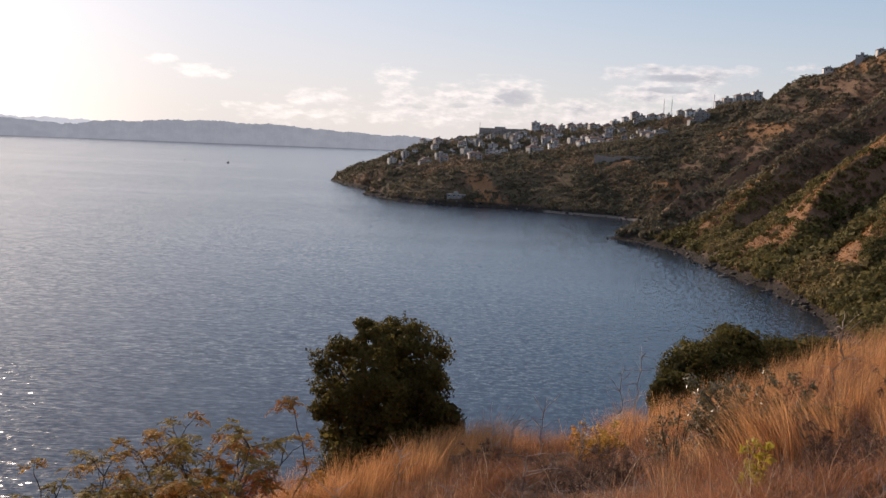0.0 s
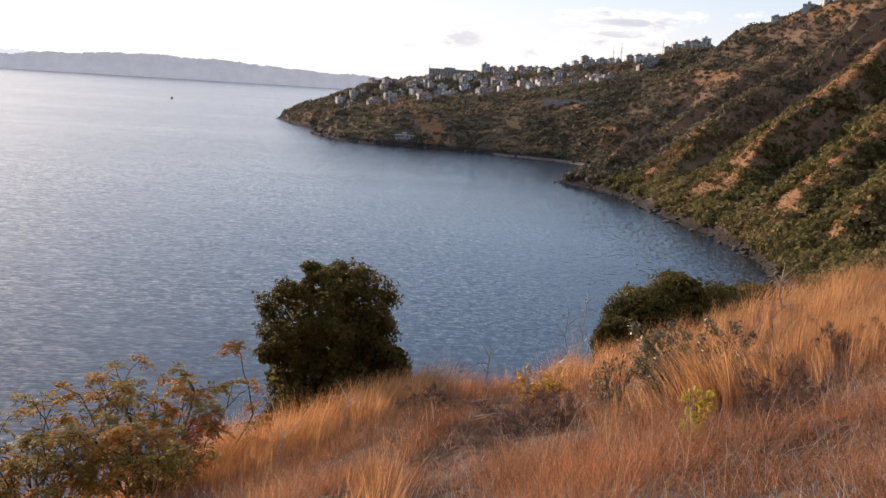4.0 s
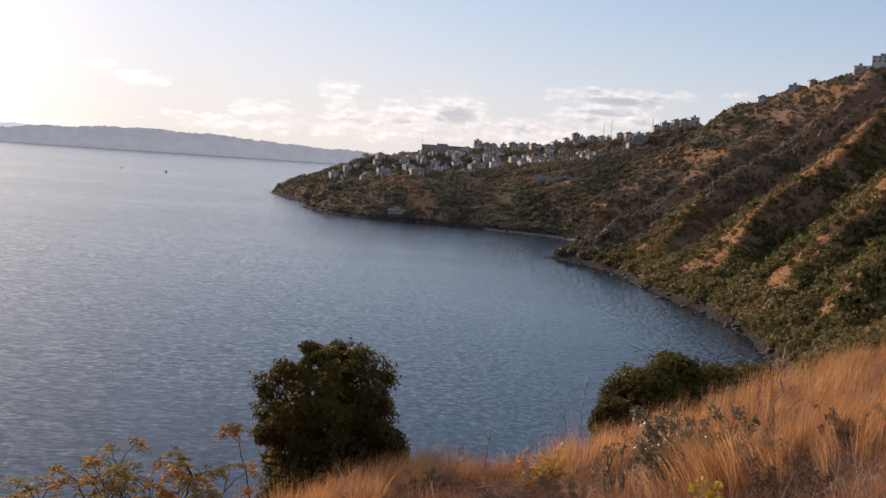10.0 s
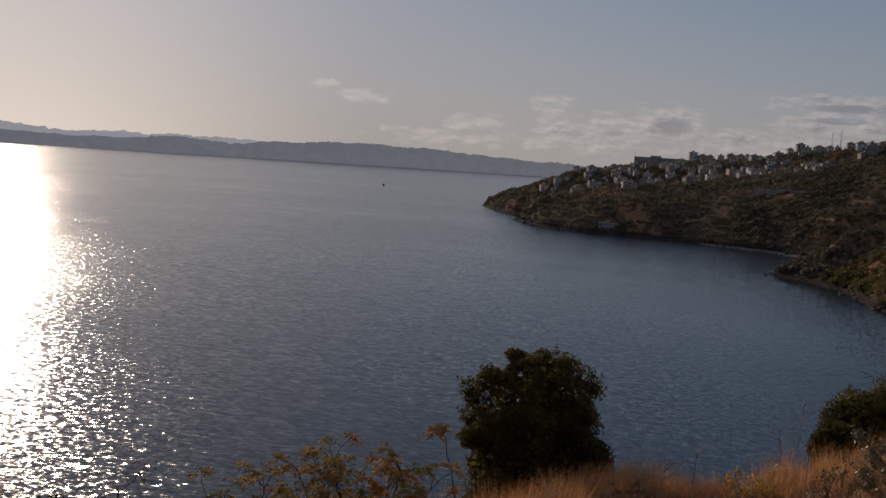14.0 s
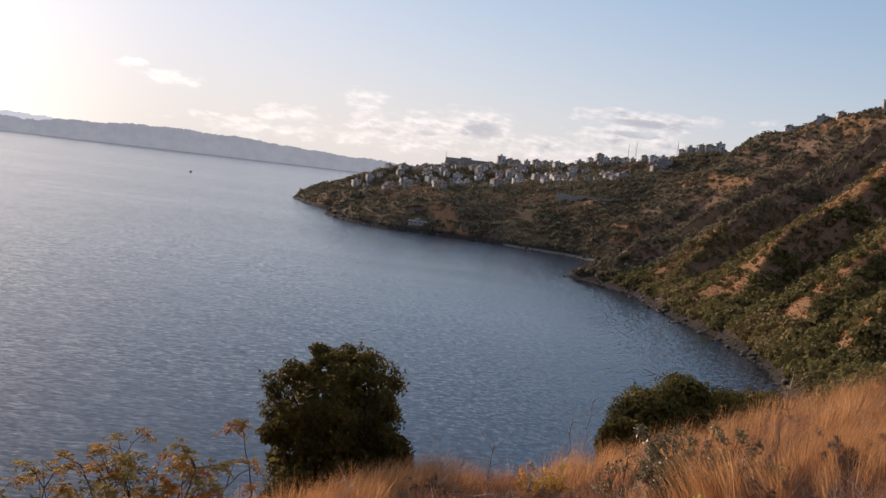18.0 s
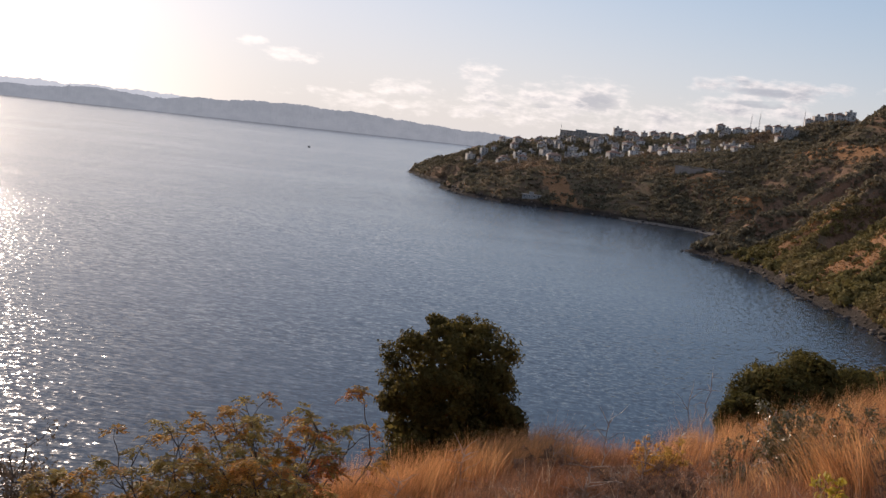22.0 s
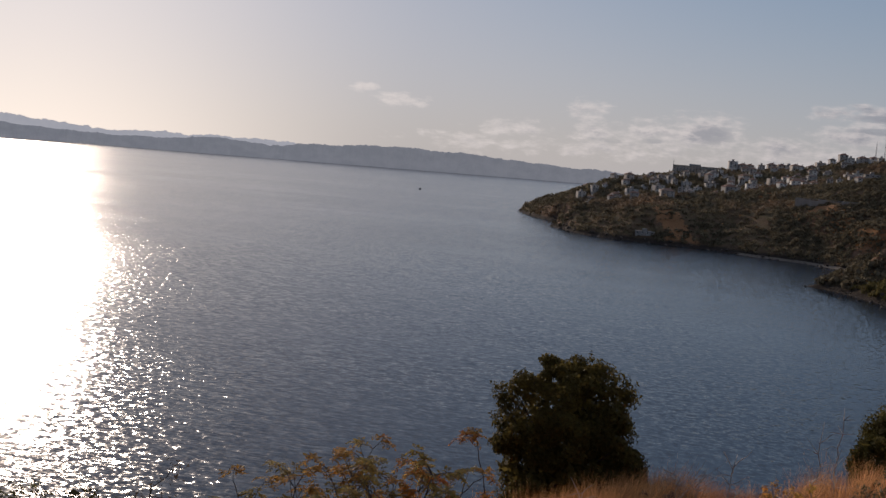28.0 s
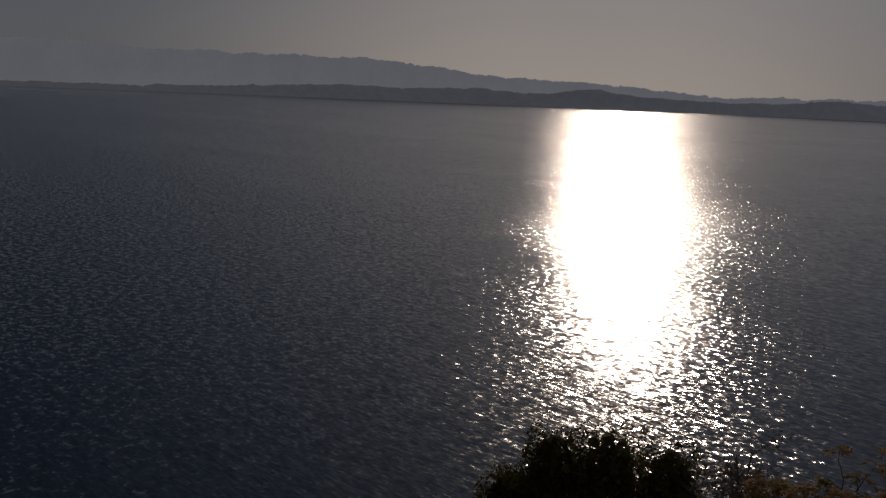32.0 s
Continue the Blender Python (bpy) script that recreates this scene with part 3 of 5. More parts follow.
def build_ground():
    az = np.concatenate([np.arange(-180, -40, 3.5), np.arange(-40, -33, 0.5), np.arange(-33, 11, 0.19), np.arange(11, 80, 0.8), np.arange(80, 180, 3.5)])
    r = np.concatenate([[0.01, 0.4], np.geomspace(1.0, 30, 95), np.geomspace(31, 300, 60), np.arange(303, 860, 3.4), np.arange(860, 1260, 5.5), np.geomspace(1270, 4900, 26)])
    a, rr = np.meshgrid(np.radians(az), r, indexing="ij")
    x, y = -rr * np.sin(a), rr * np.cos(a)
    z = land(x, y)
    v = np.stack([x, y, z], -1).reshape(-1, 3)
    na, nr = x.shape
    i, j = np.meshgrid(np.arange(na), np.arange(nr - 1), indexing="ij")
    i2 = (i + 1) % na
    f = np.stack([i * nr + j, i2 * nr + j, i2 * nr + j + 1, i * nr + j + 1], -1).reshape(-1, 4)[:, ::-1]
    me = fast_mesh("ground", v, f)
    me.shade_smooth()
    cover = me.attributes.new("straw", "FLOAT", "POINT")
    cover.data.foreach_set("value", straw_cover(v[:, 0], v[:, 1]).astype(np.float32))
    ob = put("ground", me, M_GROUND)
    tagged(ob, "dry grassy hillside with soil, scrub and a stony shore", "ground", kind="structure")


def build_sea():
    bm = bmesh.new()
    bmesh.ops.create_circle(bm, cap_ends=True, segments=128, radius=4920)
    me = bpy.data.meshes.new("water")
    bm.to_mesh(me)
    bm.free()
    ob = put("water", me, M_WATER)
    tagged(ob, "blue sea with small ripples and sun glitter", "sea", kind="structure")


def far_range(name, profile, dist, depth, mat, label, rough):
    """A range of distant hills across the water; profile holds azimuth and elevation of its ridge."""
    rng = np.random.default_rng(len(profile))
    pa, pe = np.array([p[0] for p in profile], float), np.array([p[1] for p in profile], float)
    az = np.arange(pa.min(), pa.max(), 0.045)
    el = np.interp(az, pa, pe)
    el = np.convolve(np.pad(el, 25, mode="edge"), np.hanning(51) / np.hanning(51).sum(), "valid")
    top = EYE + dist * np.tan(np.radians(el))
    jag = sum(np.interp(az, np.arange(az[0], az[-1] + 1, s), rng.normal(0, 1, len(np.arange(az[0], az[-1] + 1, s)))) * g for s, g in ((0.9, rough), (0.25, rough * 0.6), (0.09, rough * 0.45)))
    top = np.maximum(top + jag, 3)
    steps = np.array([-1.0, -0.7, -0.45, -0.2, -0.08, 0, 0.3, 1.0])
    heights = np.array([-0.05, 0.25, 0.5, 0.8, 0.95, 1.0, 0.7, -0.05])
    rr = dist + steps * depth
    z = top[:, None] * heights[None, :] + rng.normal(0, 1, (len(az), len(steps))) * rough * 0.5 * (np.abs(steps) > 0.1)
    z[:, 0] = -3
    a = np.radians(az)
    v = np.stack([-rr[None] * np.sin(a)[:, None], rr[None] * np.cos(a)[:, None], z], -1).reshape(-1, 3)
    k = len(steps)
    i, j = np.meshgrid(np.arange(len(az) - 1), np.arange(k - 1), indexing="ij")
    f = np.stack([i * k + j, (i + 1) * k + j, (i + 1) * k + j + 1, i * k + j + 1], -1).reshape(-1, 4)[:, ::-1]
    ob = put(name, fast_mesh(name, v, f), mat)
    tagged(ob, label, "hills", kind="structure")


build_ground()
build_sea()
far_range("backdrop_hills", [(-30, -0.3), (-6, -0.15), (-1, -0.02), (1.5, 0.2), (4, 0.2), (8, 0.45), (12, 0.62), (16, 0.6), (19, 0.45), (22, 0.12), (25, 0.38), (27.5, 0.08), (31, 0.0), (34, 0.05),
          (36.5, 0.22), (39, 0.52), (41, 0.2), (43, 0.12), (45.5, 0.28), (50, 0.12), (54, 0.2), (60, -0.1), (66, -0.35), (95, -0.4)], 4760, 90, M_HILL, "low wooded hills across the bay, haze painted on as grey glow", 2.6)
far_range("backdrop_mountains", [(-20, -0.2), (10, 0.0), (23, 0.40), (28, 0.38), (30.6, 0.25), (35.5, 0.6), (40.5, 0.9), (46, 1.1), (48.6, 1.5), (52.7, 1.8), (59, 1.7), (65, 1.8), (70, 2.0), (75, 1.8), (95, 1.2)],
          4880, 20, M_MOUNT, "pale distant mountains behind the hills, haze painted on as glow", 4.0)

# ---- trees and shrubs near the viewpoint ----


def rounded_tree(name, az, r, width, top, label, seed, leaf, mat, count, depth=None, lobes_n=26, base_lift=0.0, group="", square=0.0):
    """A dense broadleaf: trunk, limbs and a crown of single leaves over uneven lobes."""
    rng = np.random.default_rng(seed)
    x, y, z = on(az, r)
    height = EYE - r * math.tan(radians(-top)) - z
    ob = thing(name, (x, y, z + base_lift), label, "tree" if height > 2.4 else "shrub", group, turn=az)
    depth = depth or width * 0.9
    lobes = []
    for i in range(lobes_n if square < 0.5 else 0):
        a = i * 2.399963 + rng.uniform(-0.3, 0.3)
        t = (i + 0.5) / lobes_n
        s = height * rng.uniform(0.13, 0.2)
        zz = height * 0.10 + (height * 0.9 - s) * t
        belly = math.sin(math.pi * min(1, 0.16 + 0.78 * t)) ** 0.5
        belly = belly + (1.0 - belly) * square
        rr = 0.5 * belly * rng.uniform(0.5, 0.74 + 0.1 * square)
        lobes.append(((math.cos(a) * rr * width, math.sin(a) * rr * depth, zz), (s * width / height * 1.05, s * depth / height * 1.05, s)))
    if square >= 0.5:
        for t, wide, k in ((0.14, 0.92, 9), (0.36, 0.98, 9), (0.58, 1.0, 9), (0.72, 1.0, 9), (0.84, 0.8, 8)):
            for i in range(k):
                a = 2 * math.pi * (i + 0.5 * t * 7 + rng.uniform(-0.3, 0.3)) / k
                s = rng.uniform(0.12, 0.19)
                rr = 0.5 * wide * rng.uniform(0.6, 0.76)
                lobes.append(((math.cos(a) * rr * width, math.sin(a) * rr * depth, height * (t + rng.uniform(-0.05, 0.04))), (s * width * 1.1, s * depth * 1.1, s * height * 0.75)))
    lobes.append(((0, 0, height * 0.5), (width * 0.36, depth * 0.36, height * 0.42)))
    v, f = joined([lobe_leaves(rng, lobes, count, leaf, leaf * 0.5, 0.55, 0.05), lobe_leaves(rng, lobes[-1:], count // 6, leaf * 3, leaf * 2, 0.3, 0.05)])
    for k, size in ((0, width), (1, depth)):
        lo, hi = np.percentile(v[:, k], (0.4, 99.6))
        v[:, k] *= size / (hi - lo)
    v[:, 2] *= height / np.percentile(v[:, 2], 99.7)
    put("crown", fast_mesh("crown", v, f), mat, ob)
    lean = rng.normal(0, 0.05, 2)
    fork = np.array([lean[0] * height, lean[1] * height, height * 0.22])
    put("trunk", fast_mesh("trunk", *tube(bent(rng, (0, 0, -0.3), fork, 0), np.linspace(0.045, 0.034, 6) * height, 8)), M_BARK, ob)
    for c, s in lobes[:9]:
        put("limb", fast_mesh("limb", *tube(bent(rng, fork, np.array(c) * 0.9, 0.06), np.linspace(0.022, 0.006, 6) * height, 5)), M_BARK, ob)
    return ob


def twiggy_shrub(name, az, r, spread, top, label, seed, stems, leaf, mat, leaves, up=0.6, category="shrub", lean=(0, 0), slim=0.38, twigs=7):
    """An open shrub: forked crooked stems with tufts of drooping leaves at their ends."""
    rng = np.random.default_rng(seed)
    x, y, z = on(az, r)
    height = EYE - r * math.tan(radians(-top)) - z
    ob = thing(name, (x, y, z), label, category, turn=az)
    tufts = []
    for i in range(stems):
        a = 2 * math.pi * (i + rng.uniform(-0.3, 0.3)) / stems
        reach = spread * 0.5 * rng.uniform(0.55, 1.0)
        tip = np.array([math.cos(a) * reach + lean[0], math.sin(a) * reach * 0.8 + lean[1], height * rng.uniform(up, 1.0)])
        line = bent(rng, (0, 0, -0.1), tip, 0.1 * rng.uniform(-1, 1), 7)
        wood = [tube(line, np.linspace(0.011, 0.004, 7) * height, 5)]
        tufts.append((tip, 1.0))
        for k in range(twigs):
            j = int(rng.integers(1, 6))
            d = rng.normal(0, 1, 3)
            d[2] = abs(d[2]) * 0.7
            d /= np.linalg.norm(d)
            end = line[j] + d * height * rng.uniform(0.18, 0.36)
            wood.append(tube(bent(rng, line[j], end, 0.05, 5), np.linspace(0.004, 0.002, 5) * height, 4))
            tufts.append((end, 0.8))
        put("branch", fast_mesh("branch", *joined(wood)), M_BARK, ob)
    per = max(3, leaves // len(tufts))
    pieces = []
    for c, s in tufts:
        d = rng.normal(0, 1, (per, 3))
        d /= np.linalg.norm(d, axis=1)[:, None]
        p = c + d * rng.uniform(0.02, 0.13, (per, 1)) * height * s
        p[:, 2] -= 0.02 * height
        pieces.append(leaf_quads(rng, p, d + (0, 0, 0.3), leaf, leaf * slim))
    put("foliage", fast_mesh("foliage", *joined(pieces)), mat, ob)
    return ob


def clumped_tree(name, az, r, width, top, label, seed, leaf, mat, clumps, per):
    """A broad evergreen: trunk, limbs and a crown of leafy clumps that bulge unevenly."""
    rng = np.random.default_rng(seed)
    x, y, z = on(az, r)
    height = EYE - r * math.tan(radians(-top)) - z
    ob = thing(name, (x, y, z), label, "tree", turn=az)
    half = width / 2

    def reach(t):
        return half * np.interp(t, (0.0, 0.12, 0.3, 0.55, 0.75, 0.86, 0.95, 1.0), (0.80, 0.90, 0.94, 0.99, 1.0, 0.99, 0.86, 0.40))
    t = np.concatenate([rng.uniform(0.05, 0.97, clumps), rng.uniform(0.86, 0.99, clumps // 7)])
    a = rng.uniform(0, 2 * np.pi, len(t))
    bulge = 0.90 + 0.10 * np.cos(3 * a + 5 * t) * np.cos(7 * t + 1.3) + rng.normal(0, 0.05, len(t))
    top_fill = np.where(t > 0.84, np.sqrt(rng.random(len(t))), 1.0)
    rr = reach(t) * bulge * top_fill
    size = rng.uniform(0.12, 0.25, len(t)) * width / 2.5
    rr = np.maximum(rr - size * 0.7, 0)
    c = np.stack([np.cos(a) * rr, np.sin(a) * rr * 0.92, np.minimum(t * height, height - size * 0.8)], -1)
    k = np.repeat(np.arange(len(t)), per)
    d = rng.normal(0, 1, (len(k), 3))
    d /= np.linalg.norm(d, axis=1)[:, None]
    p = c[k] + d * (size[k] * rng.uniform(0.55, 1.08, len(k)))[:, None] * (1, 1, 0.85)
    out = d * 0.7 + c[k] * (1, 1, 0) / half * 0.6 + (0, 0, 0.35)
    core = rng.normal(0, 1, (7000, 3))
    core *= (rng.random(7000) ** 0.33 / np.linalg.norm(core, axis=1))[:, None]
    inner = np.stack([core[:, 0] * half * 0.8, core[:, 1] * half * 0.72, height * (0.46 + 0.44 * core[:, 2])], -1)
    pieces = [leaf_quads(rng, p, out, leaf, leaf * 0.52), leaf_quads(rng, inner, core, leaf * 1.8, leaf * 1.2)]
    # loose sprays stand out of the outline
    for i in rng.choice(len(t), 60, replace=False):
        way = c[i] * (1, 1, 0.2) / (np.linalg.norm(c[i] * (1, 1, 0.2)) + 1e-6) + rng.normal(0, 0.3, 3) + (0, 0, 0.3)
        way = way / np.linalg.norm(way)
        s = np.linspace(0.5, 1.3, 16)[:, None]
        q = c[i] + way * size[i] * s + rng.normal(0, 0.022, (16, 3))
        pieces.append(leaf_quads(rng, q, np.tile(way, (16, 1)), leaf, leaf * 0.5))
    put("crown", fast_mesh("crown", *joined(pieces)), mat, ob)
    fork = np.array([0.05, 0.0, height * 0.2])
    put("trunk", fast_mesh("trunk", *tube(bent(rng, (0, 0, -0.3), fork, 0), np.linspace(0.10, 0.075, 6), 8)), M_BARK, ob)
    for i in rng.choice(clumps, 14, replace=False):
        put("limb", fast_mesh("limb", *tube(bent(rng, fork, c[i] * 0.92, 0.06), np.linspace(0.05, 0.012, 6), 5)), M_BARK, ob)


clumped_tree("evergreen_tree", 2.5, 17.0, 2.8, -11.4, "dark evergreen broadleaf tree at the edge of the dry slope", 3, 0.075, M_LEAF, 150, 270)
rounded_tree("evergreen_shrub", -1.2, 16.6, 0.9, -16.2, "low dark evergreen shrub beside the tree", 8, 0.08, M_LEAF, 2600, lobes_n=10)
for az, r, w, h, sd in ((-15.2, 22.0, 1.3, -13.2, 11), (-16.2, 23.0, 2.0, -11.3, 12), (-18.2, 24.5, 2.2, -10.1, 13), (-21.0, 27.0, 2.0, -10.6, 14), (-22.9, 29.0, 2.0, -10.3, 15)):
    rounded_tree("maquis_bush", az, r, w, h, "dense olive-green maquis bush below the grassy edge", sd, 0.075, M_OLIVE, 9000, lobes_n=16, square=0.3, group="maquis bushes below the edge")
for az, r, w, h, sd in ((42.3, 15.0, 1.3, -22.6, 21), (39.8, 15.2, 1.2, -20.2, 22), (36.3, 15.4, 1.6, -19.8, 23), (32.6, 15.6, 1.3, -20.4, 24)):
    rounded_tree("hillside_bush", az, r, w, h, "dark bush on the slope against the glittering sea", sd, 0.07, M_OLIVE, 6000, square=0.6, group="bushes on the slope")

def pinnate(rng, tips, ways, fronds, length, pairs):
    """Compound leaves that spread and droop round each twig's end, with paired leaflets; corners and faces of leaflets and of stalks."""
    n = len(tips) * fronds
    tip, way = np.repeat(tips, fronds, 0), np.repeat(ways, fronds, 0)
    side = rng.normal(0, 1, (n, 3))
    head = way * 0.5 + side / np.linalg.norm(side, axis=1)[:, None]
    head[:, 2] = head[:, 2] * 0.5 + 0.25
    head /= np.linalg.norm(head, axis=1)[:, None]
    long = length * rng.uniform(0.65, 1.2, (n, 1))
    cross = np.cross(head, (0, 0, 1.0))
    cross /= np.linalg.norm(cross, axis=1)[:, None] + 1e-9
    leaves, stalks = [], []
    rows = np.linspace(0.25, 1.0, pairs)
    line = [tip + head * long * q - np.array([0, 0, 1.0]) * long * 0.55 * q * q for q in (0, 0.5, 1.0)]
    for q0, q1 in ((0, 1), (1, 2)):
        w = cross * 0.0022
        stalks.append(np.stack([line[q0] - w, line[q0] + w, line[q1] + w, line[q1] - w], 1).reshape(-1, 3))
    for q in rows:
        c = tip + head * long * q - np.array([0, 0, 1.0]) * long * 0.55 * q * q
        for sgn in (-1, 1):
            ln = length * 0.36 * rng.uniform(0.8, 1.15, (n, 1)) * (1 - 0.35 * (q - 0.5) ** 2)
            u = cross * sgn * 0.85 + head * 0.5 + rng.normal(0, 0.18, (n, 3)) - (0, 0, 0.35)
            u /= np.linalg.norm(u, axis=1)[:, None]
            v = np.cross(u, (0, 0, 1.0)) + rng.normal(0, 0.25, (n, 3))
            v /= np.linalg.norm(v, axis=1)[:, None] + 1e-9
            leaves.append(np.stack([c, c + u * ln * 0.45 + v * ln * 0.23, c + u * ln, c + u * ln * 0.45 - v * ln * 0.23], 1).reshape(-1, 3))
    v = np.concatenate(leaves)
    f = np.arange(len(v)).reshape(-1, 4)
    w = np.concatenate(stalks)
    return (v, f), (w, np.arange(len(w)).reshape(-1, 4))


def sumac(az, r, spread, top, label, seed, stems, tufts_each, fronds):
    """A low spreading sumac: crooked stems that fork near the ground, bare below, with compound leaves at the ends."""
    rng = np.random.default_rng(seed)
    x, y, z = on(az, r)
    height = EYE - r * math.tan(radians(-top)) - z
    ob = thing("sumac_shrub", (x, y, z), label, "shrub", turn=az)
    tips, ways = [], []
    for i in range(stems):
        a = 2 * math.pi * (i + rng.uniform(-0.35, 0.35)) / stems
        reach = spread * 0.5 * rng.uniform(0.35, 0.9)
        tip = np.array([math.cos(a) * reach, math.sin(a) * reach * 0.7, height * rng.uniform(0.6, 0.92) * (1 - 0.25 * (reach / spread * 2) ** 2)])
        line = bent(rng, (rng.normal(0, 0.06), rng.normal(0, 0.06), -0.1), tip, 0.12 * rng.uniform(-1, 0.6), 8)
        wood = [tube(line, np.linspace(0.020, 0.007, 8), 6)]
        for k in range(tufts_each):
            j = int(rng.integers(3, 8))
            d = rng.normal(0, 1, 3) * (1, 0.8, 0.5) + (0, 0, 0.35) + (tip - line[0]) / np.linalg.norm(tip) * 0.6
            d /= np.linalg.norm(d)
            end = line[j] + d * rng.uniform(0.16, 0.46)
            wood.append(tube(bent(rng, line[j], end, 0.06, 5), np.linspace(0.008, 0.004, 5), 4))
            tips.append(end)
            ways.append(d)
        put("branch", fast_mesh("branch", *joined(wood)), M_BARK, ob)
    tips, ways = np.array(tips), np.array(ways)
    mixed = rng.permutation(len(tips))
    for some, mat, say in ((mixed[::2], M_AUTUMN, "orange and yellow leaflets"), (mixed[1::2], M_SUMAC, "olive-green leaflets")):
        leaf, stalk = pinnate(rng, tips[some], ways[some], fronds, 0.2, 6)
        put("foliage", fast_mesh("foliage", *leaf), mat, ob, say)
        tagged(put("leaf_stalk", fast_mesh("leaf_stalk", *stalk), M_BARK, ob), kind="stuff")


sumac(13.4, 12.4, 3.0, -17.2, "open sumac shrub with turning yellow and orange leaves", 31, 17, 10, 9)
sumac(19.9, 12.0, 1.5, -18.8, "low sumac shrub with orange and olive leaves", 32, 9, 8, 8)
sumac(24.6, 11.8, 1.2, -21.6, "low sumac shrub with orange leaves", 39, 8, 9, 10)
twiggy_shrub("grey_shrub", 28.2, 13.8, 0.8, -19.4, "dull brown twiggy shrub on the slope", 27, 9, 0.07, M_GREY, 2600, up=0.6)
twiggy_shrub("grey_shrub", 26.0, 13.0, 1.4, -20.9, "low dull brown twiggy shrub on the slope", 26, 16, 0.07, M_GREY, 5000, up=0.4)


def sumac_branch(az, r, top, seed):
    """One crooked branch that leans out beside the tree, with hanging leaf tufts."""
    rng = np.random.default_rng(seed)
    x, y, z = on(az, r)
    h = EYE - r * math.tan(radians(-top)) - z
    ob = thing("sumac_branch", (x, y, z), "crooked sumac branch with hanging russet leaf tufts", "branch", turn=az)
    knee = np.array((0.32, 0, h * 0.52))
    put("branch", fast_mesh("branch", *joined([tube(bent(rng, (-0.3, 0, -0.1), knee, 0.05, 6), np.linspace(0.018, 0.011, 6), 5), tube(bent(rng, knee, (0.06, 0, h), 0.04, 6), np.linspace(0.011, 0.005, 6), 5)])), M_BARK, ob)
    ends = np.array([(0.06, 0, h), (0.0, 0.05, h - 0.05), (-0.08, 0, h - 0.08), (0.12, 0, h - 0.02), (0.34, 0, h * 0.58), (0.22, 0.05, h * 0.44), (0.46, 0, h * 0.50), (0.30, -0.05, h * 0.36), (0.12, 0, h * 0.26)])
    leaf, stalk = pinnate(rng, ends, np.tile((0.1, 0, 0.6), (len(ends), 1)), 9, 0.18, 6)
    put("foliage", fast_mesh("foliage", *leaf), M_AUTUMN, ob)
    tagged(put("leaf_stalk", fast_mesh("leaf_stalk", *stalk), M_BARK, ob), kind="stuff")


sumac_branch(8.6, 13.4, -16.3, 33)
twiggy_shrub("waxy_shrub", -20.2, 12.0, 2.0, -13.4, "grey-green shrub with shiny leaves among tall grass", 34, 26, 0.05, M_PALE, 16000, up=0.35)
twiggy_shrub("waxy_shrub", -15.4, 13.4, 0.8, -15.2, "small shiny-leaved shrub in dry grass", 35, 9, 0.05, M_PALE, 1500, up=0.35)
twiggy_shrub("yellow_sapling", -20.4, 8.6, 0.26, -16.9, "slender sapling with bright yellow leaves", 36, 3, 0.075, M_YELLOW, 260, up=0.75, category="sapling")
twiggy_shrub("yellow_bush", -10.6, 15.6, 1.0, -16.6, "low yellow-green bush on the grassy edge", 37, 16, 0.06, M_AUTUMN, 2400, up=0.4)
twiggy_shrub("yellow_bush", -3.0, 16.0, 0.7, -18.2, "low olive bush at the foot of the tree", 38, 14, 0.06, M_OLIVE, 1900, up=0.3)


for az, r, w, top, sd in ((-9.2, 12.4, 1.6, -18.4, 51), (-7.0, 11.6, 0.9, -20.4, 52), (-12.4, 12.6, 0.9, -18.2, 53), (-25.2, 10.0, 1.0, -15.2, 54), (-3.8, 13.2, 1.0, -18.6, 55), (-29.0, 12.0, 1.3, -11.6, 56), (-19.6, 12.6, 1.3, -16.4, 57)):
    twiggy_shrub("dead_brush", az, r, w, top, "dead brown brush tangled in dry grass", sd, 18, 0.11, M_BRUSH, 3200, up=0.3, slim=0.07)


for az, r, w, top, sd in ((-23.0, 11.2, 0.8, -17.2, 61), (-24.3, 11.6, 0.7, -16.2, 62), (-9.0, 12.2, 1.1, -20.0, 63), (-5.6, 12.0, 0.7, -21.2, 64), (-21.6, 9.6, 0.6, -20.6, 65), (-12.0, 9.4, 0.6, -24.0, 66), (2.0, 10.6, 0.7, -25.5, 67), (-19.4, 12.5, 1.0, -16.6, 68)):
    twiggy_shrub("bramble", az, r, w, top, "dark tangle of old stems between grass tussocks", sd, 14, 0.07, M_BARK, 1500, up=0.2, slim=0.12)


def dry_weed(az, r, height, seed):
    rng = np.random.default_rng(seed)
    x, y, z = on(az, r)
    ob = thing("dry_weed", (x, y, z), "tall bare dry weed stalk with fine side twigs", "weed", turn=az)
    line = bent(rng, (0, 0, -0.1), (0.04, 0, height), 0.0, 8)
    put("stalk", fast_mesh("stalk", *tube(line, np.linspace(0.014, 0.006, 8), 4)), M_LITTER, ob)
    for k in range(16):
        j = int(rng.integers(2, 8))
        d = rng.normal(0, 1, 3)
        d[2] = abs(d[2])
        twig = tube(bent(rng, line[j], line[j] + d / np.linalg.norm(d) * rng.uniform(0.15, 0.45), 0.03, 4), np.linspace(0.007, 0.003, 4), 3)
        put("twig", fast_mesh("twig", *twig), M_LITTER, ob)


